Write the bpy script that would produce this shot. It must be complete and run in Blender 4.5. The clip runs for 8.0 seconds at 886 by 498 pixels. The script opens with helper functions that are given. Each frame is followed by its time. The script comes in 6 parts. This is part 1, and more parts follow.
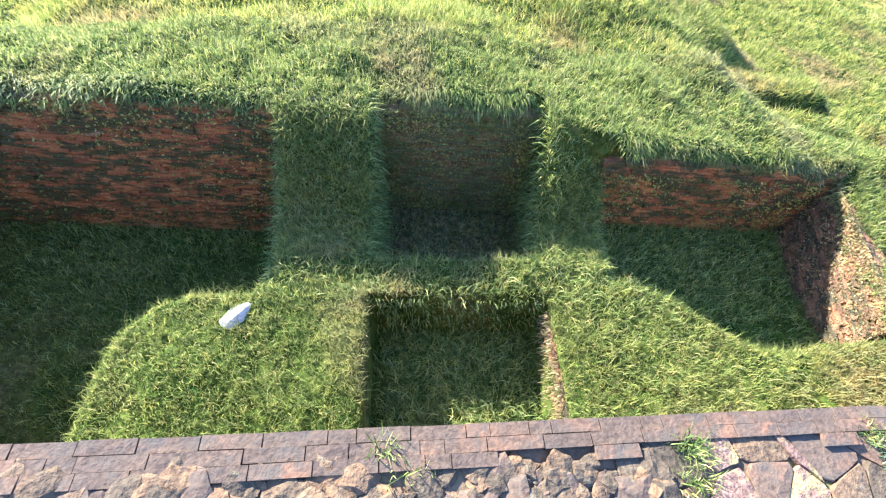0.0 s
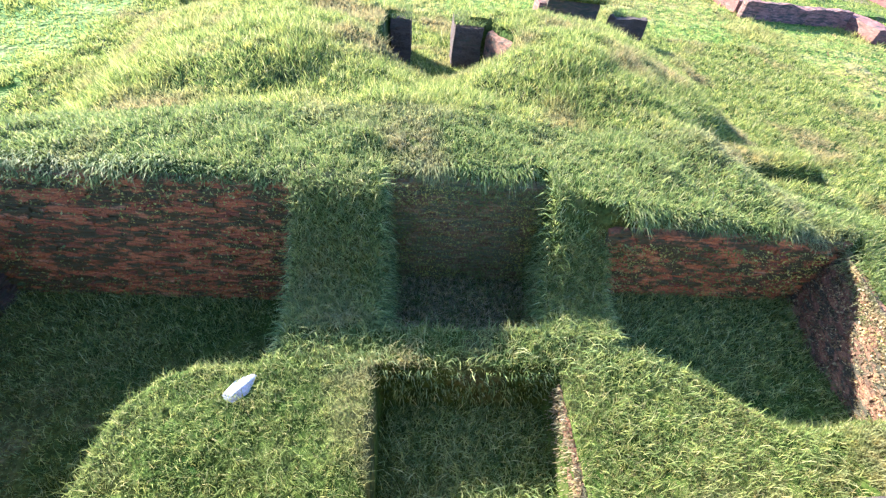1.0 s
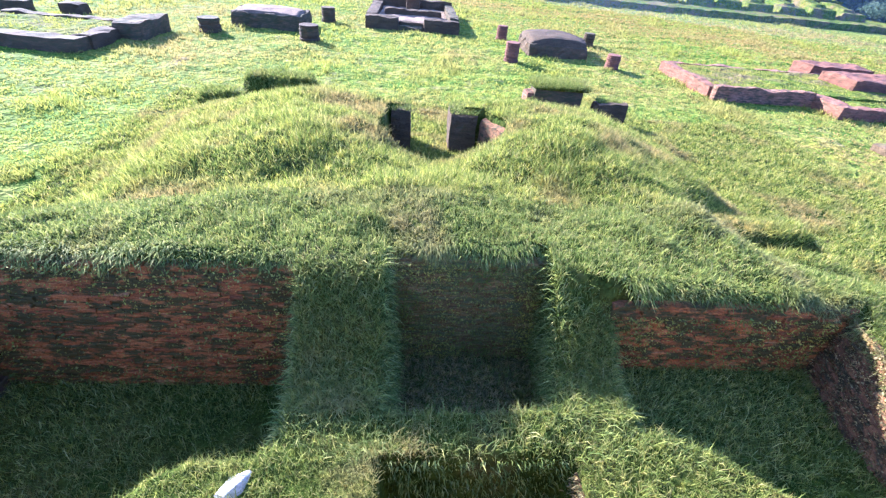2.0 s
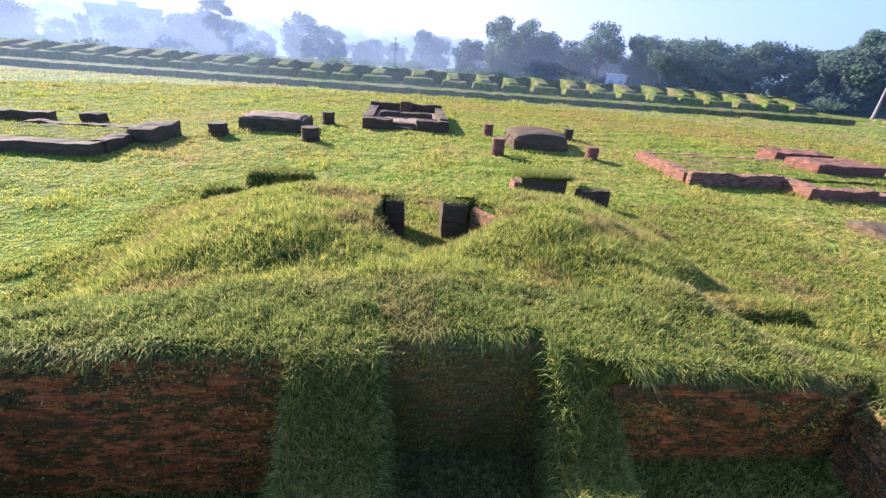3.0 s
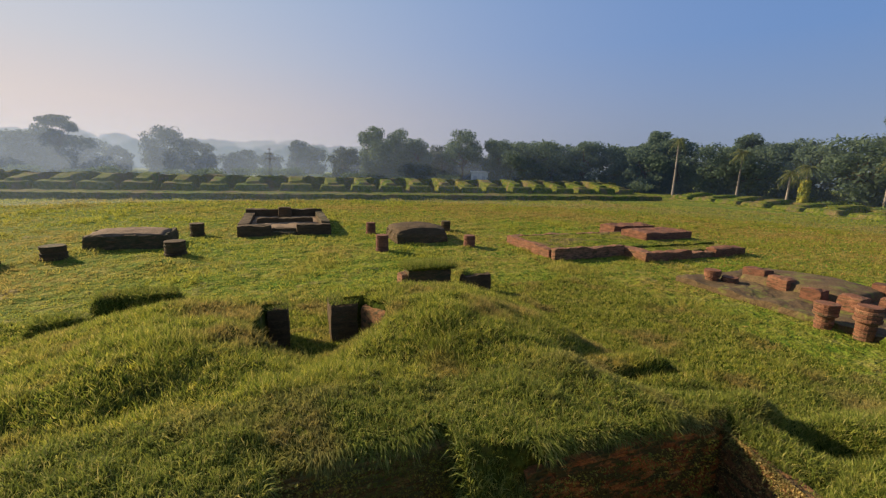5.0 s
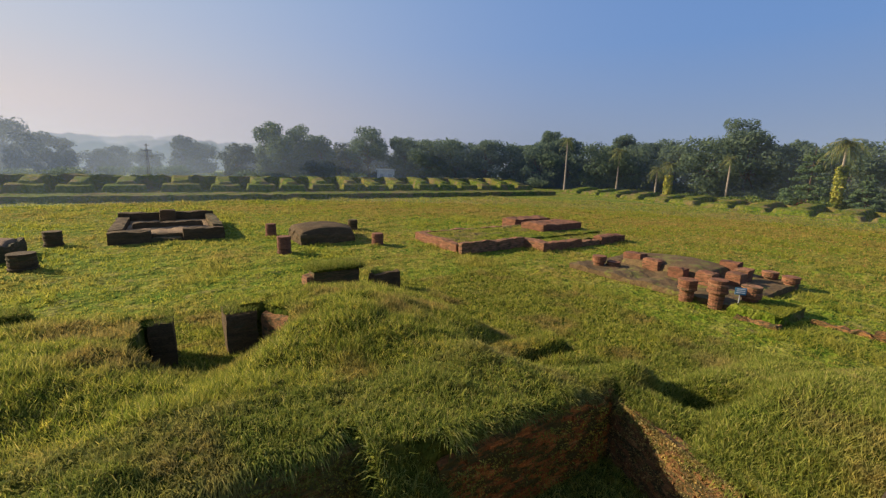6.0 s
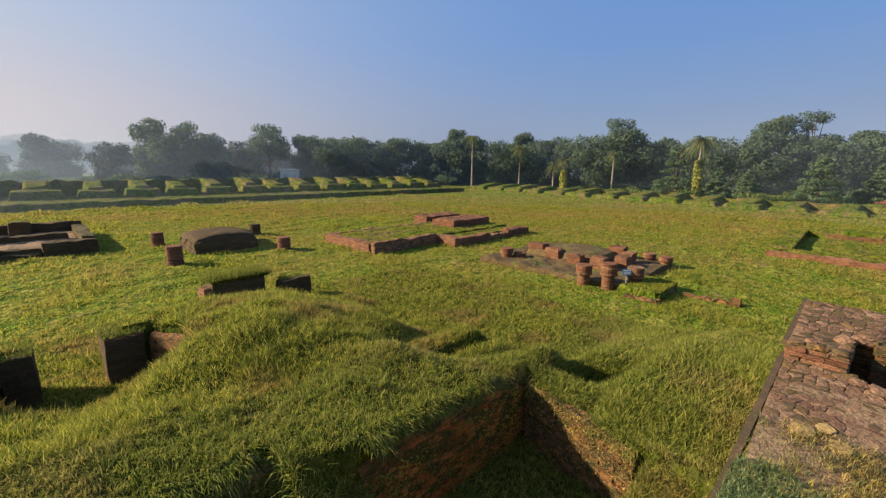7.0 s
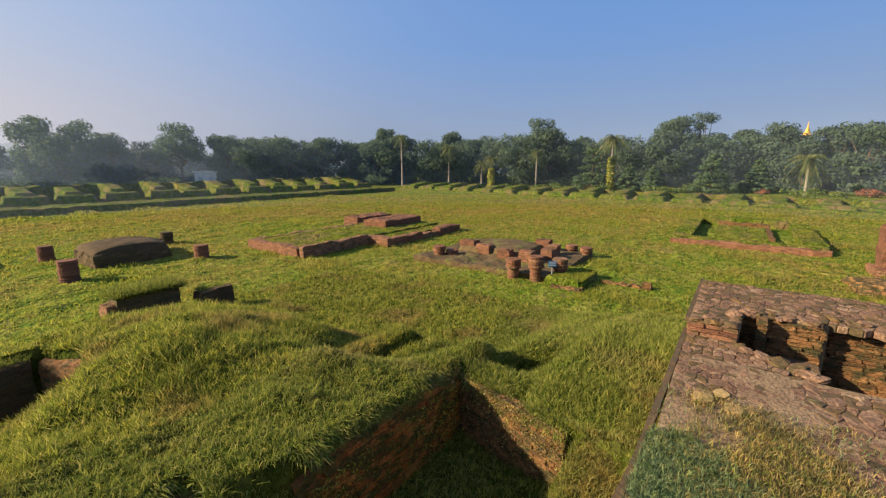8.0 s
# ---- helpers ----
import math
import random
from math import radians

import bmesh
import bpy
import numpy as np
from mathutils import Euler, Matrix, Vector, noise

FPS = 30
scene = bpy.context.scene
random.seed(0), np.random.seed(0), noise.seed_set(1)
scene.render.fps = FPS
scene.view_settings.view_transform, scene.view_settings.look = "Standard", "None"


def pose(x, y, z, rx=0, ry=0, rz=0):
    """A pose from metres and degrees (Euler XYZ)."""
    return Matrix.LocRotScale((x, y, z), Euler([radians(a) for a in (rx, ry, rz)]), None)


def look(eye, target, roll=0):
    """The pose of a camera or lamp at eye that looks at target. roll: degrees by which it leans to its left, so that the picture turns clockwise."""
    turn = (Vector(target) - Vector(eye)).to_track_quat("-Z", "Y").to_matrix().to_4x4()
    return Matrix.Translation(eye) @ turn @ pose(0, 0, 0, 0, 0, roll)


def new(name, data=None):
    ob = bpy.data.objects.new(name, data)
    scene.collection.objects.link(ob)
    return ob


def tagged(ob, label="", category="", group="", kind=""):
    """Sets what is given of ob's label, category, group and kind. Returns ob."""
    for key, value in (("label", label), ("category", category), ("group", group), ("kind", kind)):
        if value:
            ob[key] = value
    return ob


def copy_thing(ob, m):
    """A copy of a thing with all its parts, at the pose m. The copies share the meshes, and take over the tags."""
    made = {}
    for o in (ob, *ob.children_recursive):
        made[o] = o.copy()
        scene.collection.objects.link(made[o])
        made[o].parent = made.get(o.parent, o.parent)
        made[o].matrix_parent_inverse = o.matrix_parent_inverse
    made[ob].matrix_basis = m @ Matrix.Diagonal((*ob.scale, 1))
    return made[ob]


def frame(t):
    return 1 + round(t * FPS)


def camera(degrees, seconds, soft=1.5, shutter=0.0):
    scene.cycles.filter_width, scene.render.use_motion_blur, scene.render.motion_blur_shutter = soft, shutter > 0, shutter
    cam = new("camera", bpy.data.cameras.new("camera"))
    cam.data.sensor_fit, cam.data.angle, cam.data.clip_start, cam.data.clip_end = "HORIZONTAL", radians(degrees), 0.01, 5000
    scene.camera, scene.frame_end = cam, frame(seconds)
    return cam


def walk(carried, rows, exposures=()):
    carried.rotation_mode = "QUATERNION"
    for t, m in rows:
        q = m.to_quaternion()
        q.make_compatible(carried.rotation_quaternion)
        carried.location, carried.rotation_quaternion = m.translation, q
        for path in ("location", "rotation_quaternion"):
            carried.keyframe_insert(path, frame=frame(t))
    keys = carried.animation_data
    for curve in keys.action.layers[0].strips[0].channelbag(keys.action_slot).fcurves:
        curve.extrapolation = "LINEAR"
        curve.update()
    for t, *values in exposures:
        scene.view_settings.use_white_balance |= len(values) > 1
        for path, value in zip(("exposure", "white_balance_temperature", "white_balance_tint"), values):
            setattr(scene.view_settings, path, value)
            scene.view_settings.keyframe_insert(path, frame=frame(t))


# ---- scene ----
cam = camera(93.56, 8.0, soft=1.3)
PATH = [
    (0.0, pose(-0.000, 0.000, 4.900, 34.01, -6.86, -2.61)),
    (0.5, pose(0.001, -0.002, 4.925, 38.36, -6.03, -1.89)),
    (1.0, pose(-0.023, 0.015, 4.952, 42.95, -6.09, -2.05)),
    (2.5, pose(-0.068, 0.037, 5.030, 58.89, -4.29, -3.78)),
    (3.0, pose(-0.044, -0.005, 5.055, 64.83, -4.02, -4.41)),
    (3.5, pose(-0.037, -0.048, 5.070, 70.25, -3.43, -4.76)),
    (4.0, pose(-0.016, -0.047, 5.103, 75.62, -0.45, -8.89)),
    (4.5, pose(-0.002, -0.033, 5.107, 77.85, -0.66, -14.58)),
    (6.0, pose(0.142, 0.010, 5.044, 78.58, -1.65, -33.19)),
    (6.5, pose(0.186, 0.007, 5.039, 78.61, -0.95, -39.87)),
    (7.0, pose(0.195, 0.001, 5.047, 78.60, -0.80, -45.40)),
    (7.5, pose(0.237, -0.014, 5.041, 78.59, -0.41, -50.77)),
    (8.0, pose(0.254, -0.029, 5.039, 78.58, -0.03, -54.81)),
]
EXPOSURES = [(0.0, 3.03, 4650, 21), (1.0, 2.95, 4500, 24), (2.5, 2.5, 4550, 26), (3.0, 2.03, 5200, 25), (3.5, 1.6, 5900, 21), (4.0, 1.07, 6500, 14), (4.5, 0.71, 6900, 12), (6.0, 0.79, 6900, 11), (8.0, 1.0, 6900, 10)]
walk(cam, PATH, EXPOSURES)

# ---- world and sun ----
SUN_LEFT, SUN_UP = 43.0, 25.0          # degrees left of straight ahead (+y), and above the horizon
world = bpy.data.worlds.new("sky")
scene.world = world
world.use_nodes = True
wn, wl = world.node_tree.nodes, world.node_tree.links
sky = wn.new("ShaderNodeTexSky")
sky.sky_type, sky.sun_disc = "NISHITA", False
sky.sun_elevation, sky.sun_rotation = radians(SUN_UP), radians(-SUN_LEFT)
sky.air_density, sky.dust_density, sky.ozone_density = 1.0, 0.5, 1.6
# morning haze: the clear sky veiled by a smooth gradient, blue away from the sun, pale and rosy towards it
to_sun = Vector((-math.sin(radians(SUN_LEFT)) * math.cos(radians(SUN_UP)), math.cos(radians(SUN_LEFT)) * math.cos(radians(SUN_UP)), math.sin(radians(SUN_UP))))
aim = wn.new("ShaderNodeTexCoord").outputs["Generated"]
up = wn.new("ShaderNodeSeparateXYZ")
wl.new(aim, up.inputs[0])


def veil(stops):
    r = wn.new("ShaderNodeValToRGB")
    while len(r.color_ramp.elements) < len(stops):
        r.color_ramp.elements.new(0.5)
    for e, (at, c) in zip(r.color_ramp.elements, stops):
        e.position, e.color = at, (*c, 1)
    wl.new(up.outputs[2], r.inputs[0])
    return r.outputs[0]


def sky_mix(a, b, factor):
    x = wn.new("ShaderNodeMix")
    x.data_type = "RGBA"
    wl.new(a, x.inputs[6]), wl.new(b, x.inputs[7])
    if hasattr(factor, "is_output"):
        wl.new(factor, x.inputs[0])
    else:
        x.inputs[0].default_value = factor
    return x.outputs[2]


clear_side = veil(((0.0, (0.16, 0.197, 0.27)), (0.08, (0.138, 0.189, 0.29)), (0.16, (0.112, 0.179, 0.318)), (0.25, (0.086, 0.168, 0.345)), (0.36, (0.076, 0.158, 0.345)), (0.7, (0.10, 0.155, 0.29)), (1.0, (0.09, 0.14, 0.28))))
sun_side = veil(((0.0, (0.50, 0.41, 0.38)), (0.10, (0.47, 0.41, 0.39)), (0.20, (0.38, 0.39, 0.425)), (0.36, (0.28, 0.345, 0.44)), (0.7, (0.19, 0.215, 0.31)), (1.0, (0.09, 0.14, 0.28))))
near_sun = wn.new("ShaderNodeVectorMath")
near_sun.operation = "DOT_PRODUCT"
wl.new(aim, near_sun.inputs[0])
near_sun.inputs[1].default_value = to_sun
aureole = wn.new("ShaderNodeMapRange")
aureole.inputs[1].default_value, aureole.inputs[2].default_value = -0.35, 1.0
wl.new(near_sun.outputs["Value"], aureole.inputs[0])
fade = wn.new("ShaderNodeMath")
fade.operation = "POWER"
fade.inputs[1].default_value = 2.3
wl.new(aureole.outputs[0], fade.inputs[0])
gain = wn.new("ShaderNodeVectorMath")
gain.operation = "SCALE"
gain.inputs["Scale"].default_value = 11.9
wl.new(sky_mix(clear_side, sun_side, fade.outputs[0]), gain.inputs[0])
wl.new(sky_mix(sky.outputs[0], gain.outputs[0], 0.99), wn["Background"].inputs[0])
wn["Background"].inputs[1].default_value = 0.085
sun = new("sun", bpy.data.lights.new("sun", "SUN"))
sun.data.energy, sun.data.angle, sun.data.color = 5.0, radians(0.6), (1.0, 0.82, 0.58)
sun.matrix_world = look(to_sun * 60, (0, 0, 0))


# ---- materials ----
def material(name, rough=0.9):
    m = bpy.data.materials.new(name)
    m.use_nodes = True
    b = m.node_tree.nodes["Principled BSDF"]
    b.inputs["Roughness"].default_value = rough
    b.inputs["Specular IOR Level"].default_value = 0.25
    return m, m.node_tree.nodes, m.node_tree.links, b


def ramp(n, stops):
    r = n.new("ShaderNodeValToRGB")
    while len(r.color_ramp.elements) < len(stops):
        r.color_ramp.elements.new(0.5)
    for e, (at, c) in zip(r.color_ramp.elements, stops):
        e.position, e.color = at, (*c, 1)
    return r


def noise_of(n, l, scale, detail=4, coord="Object", rough=0.6, stretch=None):
    tc, t = n.new("ShaderNodeNewGeometry" if coord == "Position" else "ShaderNodeTexCoord"), n.new("ShaderNodeTexNoise")
    t.inputs["Scale"].default_value, t.inputs["Detail"].default_value, t.inputs["Roughness"].default_value = scale, detail, rough
    if stretch:
        mp = n.new("ShaderNodeMapping")
        mp.inputs["Scale"].default_value = stretch
        l.new(tc.outputs[coord], mp.inputs[0]), l.new(mp.outputs[0], t.inputs[0])
    else:
        l.new(tc.outputs[coord], t.inputs[0])
    return t


def mixed(n, l, factor, a, b, mode="MIX"):
    x = n.new("ShaderNodeMix")
    x.data_type, x.blend_type = "RGBA", mode
    for socket, value in ((x.inputs[0], factor), (x.inputs[6], a), (x.inputs[7], b)):
        if hasattr(value, "is_output"):
            l.new(value, socket)
        elif isinstance(value, tuple):
            socket.default_value = (*value, 1)
        else:
            socket.default_value = value
    return x.outputs[2]


def bumped(n, l, b, height, strength=0.5, distance=0.02):
    u = n.new("ShaderNodeBump")
    u.inputs["Strength"].default_value, u.inputs["Distance"].default_value = strength, distance
    l.new(height, u.inputs["Height"]), l.new(u.outputs[0], b.inputs["Normal"])


def rough_surface(name, stops, scale=3.0, fine=40.0, rough=0.92, dark=0.5, bump=0.6, distance=0.02, moss=None, moss_at=(0.5, 0.62), moss_jit=0.0, coord="Position", stretch=None, spread=0.5):
    """A weathered mineral surface: two scales of colour, moss or lichen patches, relief."""
    m, n, l, b = material(name, rough)
    big, small = noise_of(n, l, scale, 5, coord, stretch=stretch), noise_of(n, l, fine, 4, coord, stretch=stretch and (1, 1, 2.5))
    col = ramp(n, stops)
    add = n.new("ShaderNodeMath")
    add.operation = "MULTIPLY_ADD"
    both = n.new("ShaderNodeMath")
    both.operation = "ADD"
    l.new(n.new("ShaderNodeObjectInfo").outputs["Random"], both.inputs[0])
    l.new(n.new("ShaderNodeNewGeometry").outputs["Random Per Island"], both.inputs[1])
    wrap = n.new("ShaderNodeMath")
    wrap.operation = "FRACT"
    l.new(both.outputs[0], wrap.inputs[0])
    info = wrap.outputs[0]
    l.new(info, add.inputs[0])
    add.inputs[1].default_value = spread
    sub = n.new("ShaderNodeMath")
    sub.operation = "SUBTRACT"
    l.new(big.outputs[0], sub.inputs[0])
    sub.inputs[1].default_value = spread / 2
    l.new(sub.outputs[0], add.inputs[2])
    l.new(add.outputs[0], col.inputs[0])
    shade = ramp(n, [(0.3, (dark, dark, dark)), (0.6, (1, 1, 1))])
    l.new(small.outputs[0], shade.inputs[0])
    out = mixed(n, l, 1.0, col.outputs[0], shade.outputs[0], "MULTIPLY")
    if moss:
        patch = noise_of(n, l, scale * 1.7, 7, coord, 0.7, stretch)
        where = ramp(n, [(moss_at[0], (0, 0, 0)), (moss_at[1], (1, 1, 1))])
        jit = n.new("ShaderNodeMath")
        jit.operation = "MULTIPLY_ADD"
        l.new(info, jit.inputs[0]), l.new(patch.outputs[0], jit.inputs[2])
        jit.inputs[1].default_value = moss_jit
        l.new(jit.outputs[0], where.inputs[0])
        out = mixed(n, l, where.outputs[0], out, moss)
    l.new(out, b.inputs["Base Color"])
    bumped(n, l, b, small.outputs[0], bump, distance)
    return m


def blade_material(name, stops, translucent=0.35, rough=0.55, patch=0.7, dry=(0.30, 0.24, 0.09), dry_at=(0.58, 0.72), spec=0.25, uneven=1.0, shift=(0, 0, 0)):
    """Grass or leaves: a colour of its own for each blade, dry patches over the ground, light through the blade."""
    m, n, l, b = material(name, rough)
    b.inputs["Specular IOR Level"].default_value = spec
    geo = n.new("ShaderNodeNewGeometry")
    col = ramp(n, stops)
    l.new(geo.outputs["Random Per Island"], col.inputs[0])
    big = n.new("ShaderNodeTexNoise")
    big.inputs["Scale"].default_value, big.inputs["Detail"].default_value = patch, 2.5
    moved = n.new("ShaderNodeVectorMath")
    moved.inputs[1].default_value = shift
    l.new(geo.outputs["Position"], moved.inputs[0]), l.new(moved.outputs[0], big.inputs[0])
    where = ramp(n, [(dry_at[0], (0, 0, 0)), (dry_at[1], (0.75, 0.75, 0.75))])
    l.new(big.outputs[0], where.inputs[0])
    out = mixed(n, l, where.outputs[0], col.outputs[0], dry)
    clump = n.new("ShaderNodeTexNoise")
    clump.inputs["Scale"].default_value, clump.inputs["Detail"].default_value = patch * 14, 5
    l.new(geo.outputs["Position"], clump.inputs[0])
    tuft = ramp(n, [(0.35, (1 - 0.58 * uneven, 1 - 0.46 * uneven, 1 - 0.55 * uneven)), (0.5, (0.95, 0.95, 0.95)), (0.66, (1 + 0.4 * uneven, 1 + 0.25 * uneven, 1.0))])
    l.new(clump.outputs[0], tuft.inputs[0])
    out = mixed(n, l, 1.0, out, tuft.outputs[0], "MULTIPLY")
    l.new(out, b.inputs["Base Color"])
    tr, mx = n.new("ShaderNodeBsdfTranslucent"), n.new("ShaderNodeMixShader")
    l.new(out, tr.inputs[0])
    mx.inputs[0].default_value = translucent
    l.new(b.outputs[0], mx.inputs[1]), l.new(tr.outputs[0], mx.inputs[2])
    l.new(mx.outputs[0], n["Material Output"].inputs[0])
    return m


def ground_material(name, tone=1.0, brown=(0.6, 0.72)):
    m, n, l, b = material(name, 0.95)
    b.inputs["Specular IOR Level"].default_value = 0.05
    geo = n.new("ShaderNodeNewGeometry")

    def noise(scale, detail=5):
        t = n.new("ShaderNodeTexNoise")
        t.inputs["Scale"].default_value, t.inputs["Detail"].default_value, t.inputs["Roughness"].default_value = scale, detail, 0.65
        l.new(geo.outputs["Position"], t.inputs[0])
        return t.outputs[0]
    big, mid, fine = noise(0.12), noise(1.1), noise(14.0)
    c1 = ramp(n, [(0.32, (0.085, 0.14, 0.018)), (0.5, (0.18, 0.20, 0.03)), (0.66, (0.29, 0.24, 0.07))])
    l.new(mid, c1.inputs[0])
    c2 = ramp(n, [(0.38, (0.75, 0.95, 0.7)), (0.55, (1, 1, 1)), (0.7, (1.25, 1.0, 0.75))])
    l.new(big, c2.inputs[0])
    out = mixed(n, l, 1.0, c1.outputs[0], c2.outputs[0], "MULTIPLY")
    c3 = ramp(n, [(0.34, (0.4, 0.45, 0.4)), (0.6, (1.15, 1.15, 1.15))])
    l.new(fine, c3.inputs[0])
    out = mixed(n, l, 1.0, out, c3.outputs[0], "MULTIPLY")
    tufts = noise(3.2, 3)
    c4 = ramp(n, [(0.36, (0.5, 0.6, 0.5)), (0.58, (1.12, 1.12, 1.12))])
    l.new(tufts, c4.inputs[0])
    out = mixed(n, l, 1.0, out, c4.outputs[0], "MULTIPLY")
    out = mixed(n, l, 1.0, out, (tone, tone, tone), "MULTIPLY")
    dirt = ramp(n, [(brown[0], (0, 0, 0)), (brown[1], (1, 1, 1))])
    l.new(noise(0.45), dirt.inputs[0])
    out = mixed(n, l, dirt.outputs[0], out, (0.20 * tone, 0.155 * tone, 0.07 * tone))
    l.new(out, b.inputs["Base Color"])
    both = n.new("ShaderNodeMath")
    both.operation = "MULTIPLY_ADD"
    l.new(noise(1.5, 3), both.inputs[0]), l.new(tufts, both.inputs[2])
    both.inputs[1].default_value = 1.4
    bumped(n, l, b, both.outputs[0], 1.0, 0.17)
    return m


TURF = ground_material("turf")
# soil under the near grass; shade between blades is put into its tone
SHADED_THATCH = ground_material("soil_with_blade_shade", 0.42, (0.62, 0.76))
BANK_TURF = ground_material("bank_turf", 0.72, (0.5, 0.62))
GRASS = blade_material("grass_blade", [(0.0, (0.10, 0.142, 0.03)), (0.4, (0.22, 0.268, 0.054)), (0.75, (0.315, 0.34, 0.074)), (1.0, (0.41, 0.375, 0.135))], 0.42, rough=0.6, dry=(0.34, 0.28, 0.11), dry_at=(0.54, 0.72), spec=0.04, uneven=0.65)
# lit copy of the grass: the mound's sunlight is put into brighter colours
MOUND_GRASS = blade_material("sun_toned_mound_grass", [(0.0, (0.10, 0.142, 0.028)), (0.4, (0.25, 0.295, 0.05)), (0.75, (0.385, 0.39, 0.074)), (1.0, (0.48, 0.43, 0.155))], 0.5, rough=0.6, patch=0.55, dry=(0.33, 0.25, 0.10), dry_at=(0.5, 0.66), spec=0.06, uneven=0.95, shift=(11.0, 3.0, 0))
FIELD_GRASS = blade_material("field_grass", [(0.0, (0.24, 0.275, 0.042)), (0.5, (0.325, 0.34, 0.055)), (1.0, (0.40, 0.385, 0.09))], 0.58, patch=0.12, dry=(0.38, 0.29, 0.11), dry_at=(0.44, 0.64), spec=0.04, uneven=0.4)
DRY_GRASS = blade_material("half_dry_grass", [(0.0, (0.12, 0.12, 0.035)), (0.5, (0.27, 0.25, 0.07)), (1.0, (0.40, 0.33, 0.14))], 0.4, rough=0.6, dry=(0.30, 0.22, 0.10), spec=0.04, uneven=0.6)
STRAW = blade_material("dead_grass", [(0.0, (0.13, 0.10, 0.034)), (0.5, (0.27, 0.21, 0.075)), (1.0, (0.44, 0.35, 0.14))], 0.3, dry=(0.25, 0.185, 0.07))
STRAW_GOLD = blade_material("golden_dry_grass", [(0.0, (0.33, 0.20, 0.06)), (1.0, (0.50, 0.33, 0.12))], 0.4, spec=0.08, dry=(0.40, 0.25, 0.09))
# grass copy whose colour carries the shade of the sunken cells
LUSH = blade_material("shade_toned_grass", [(0.0, (0.045, 0.07, 0.014)), (0.4, (0.19, 0.25, 0.05)), (0.75, (0.34, 0.385, 0.085)), (1.0, (0.50, 0.49, 0.17))], 0.4, rough=0.55, dry=(0.24, 0.27, 0.07), spec=0.15)
SEDGE = blade_material("blue_green_ground_cover", [(0.0, (0.055, 0.10, 0.044)), (0.5, (0.16, 0.235, 0.105)), (1.0, (0.30, 0.37, 0.18))], 0.3, rough=0.55, dry=(0.16, 0.25, 0.12), spec=0.2, uneven=0.8)
BRICK = rough_surface("old_brick", [(0.12, (0.10, 0.05, 0.033)), (0.45, (0.25, 0.11, 0.062)), (0.8, (0.40, 0.20, 0.115))], 2.0, 30, dark=0.4, moss=(0.07, 0.058, 0.03), moss_at=(0.54, 0.68), moss_jit=0.1, stretch=(1, 1, 5), spread=0.4, bump=0.9, distance=0.03)
MOSSY_BRICK = rough_surface("mossy_brick", [(0.1, (0.17, 0.07, 0.026)), (0.4, (0.44, 0.155, 0.04)), (0.7, (0.58, 0.235, 0.062)), (0.95, (0.62, 0.37, 0.16))], 1.9, 45, dark=0.4, moss=(0.082, 0.07, 0.018), moss_at=(0.5, 0.6), moss_jit=0.13, stretch=(1, 1, 2.2), spread=0.5, bump=0.9)
OLIVE_BRICK = rough_surface("olive_brown_brick", [(0.1, (0.14, 0.095, 0.032)), (0.5, (0.29, 0.195, 0.062)), (0.9, (0.48, 0.33, 0.115))], 1.6, 40, dark=0.35, moss=(0.13, 0.135, 0.045), moss_at=(0.55, 0.68), moss_jit=0.25, stretch=(1, 1, 3), spread=0.6, bump=1.0)
TAN_BRICK = rough_surface("earthy_brick", [(0.2, (0.13, 0.068, 0.03)), (0.5, (0.29, 0.14, 0.056)), (0.8, (0.42, 0.22, 0.09))], 2.6, 26, dark=0.35, moss=(0.06, 0.052, 0.022), moss_at=(0.5, 0.62), moss_jit=0.1, bump=1.0, distance=0.04, stretch=(1, 1, 2), spread=0.45)
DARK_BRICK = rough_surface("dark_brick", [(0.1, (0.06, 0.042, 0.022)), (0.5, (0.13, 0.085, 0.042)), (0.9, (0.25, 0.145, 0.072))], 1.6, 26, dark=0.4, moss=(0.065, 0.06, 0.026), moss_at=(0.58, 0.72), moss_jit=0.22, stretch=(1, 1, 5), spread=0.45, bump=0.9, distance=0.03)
COPING = rough_surface("weathered_coping_brick", [(0.1, (0.082, 0.058, 0.034)), (0.5, (0.122, 0.083, 0.044)), (0.66, (0.16, 0.095, 0.046)), (0.9, (0.27, 0.13, 0.052))], 4.5, 42, dark=0.5, moss=(0.082, 0.066, 0.04), moss_at=(0.52, 0.7), moss_jit=0.1, spread=0.3, bump=0.7, distance=0.01)
RUBBLE = rough_surface("rubble_stone", [(0.1, (0.065, 0.05, 0.026)), (0.4, (0.11, 0.08, 0.038)), (0.7, (0.16, 0.10, 0.042)), (0.95, (0.27, 0.14, 0.048))], 5, 34, dark=0.45, moss=(0.13, 0.115, 0.06), moss_at=(0.56, 0.7), spread=0.6, bump=0.8)
STONE = rough_surface("paving_stone", [(0.1, (0.14, 0.078, 0.048)), (0.4, (0.25, 0.145, 0.09)), (0.7, (0.35, 0.215, 0.135)), (0.95, (0.48, 0.345, 0.22))], 3.5, 34, dark=0.35, moss=(0.15, 0.09, 0.058), moss_at=(0.52, 0.68), moss_jit=0.1, spread=0.6, bump=1.0, distance=0.03)
LICHEN_STONE = rough_surface("lichened_slab", [(0.1, (0.12, 0.075, 0.045)), (0.5, (0.22, 0.13, 0.075)), (0.9, (0.32, 0.20, 0.11))], 4, 36, dark=0.45, moss=(0.33, 0.26, 0.075), moss_at=(0.5, 0.62), spread=0.5, bump=0.9)
YELLOW_STONE = rough_surface("ochre_stone", [(0.1, (0.34, 0.23, 0.09)), (0.9, (0.44, 0.31, 0.13))], 3, 30, dark=0.6)
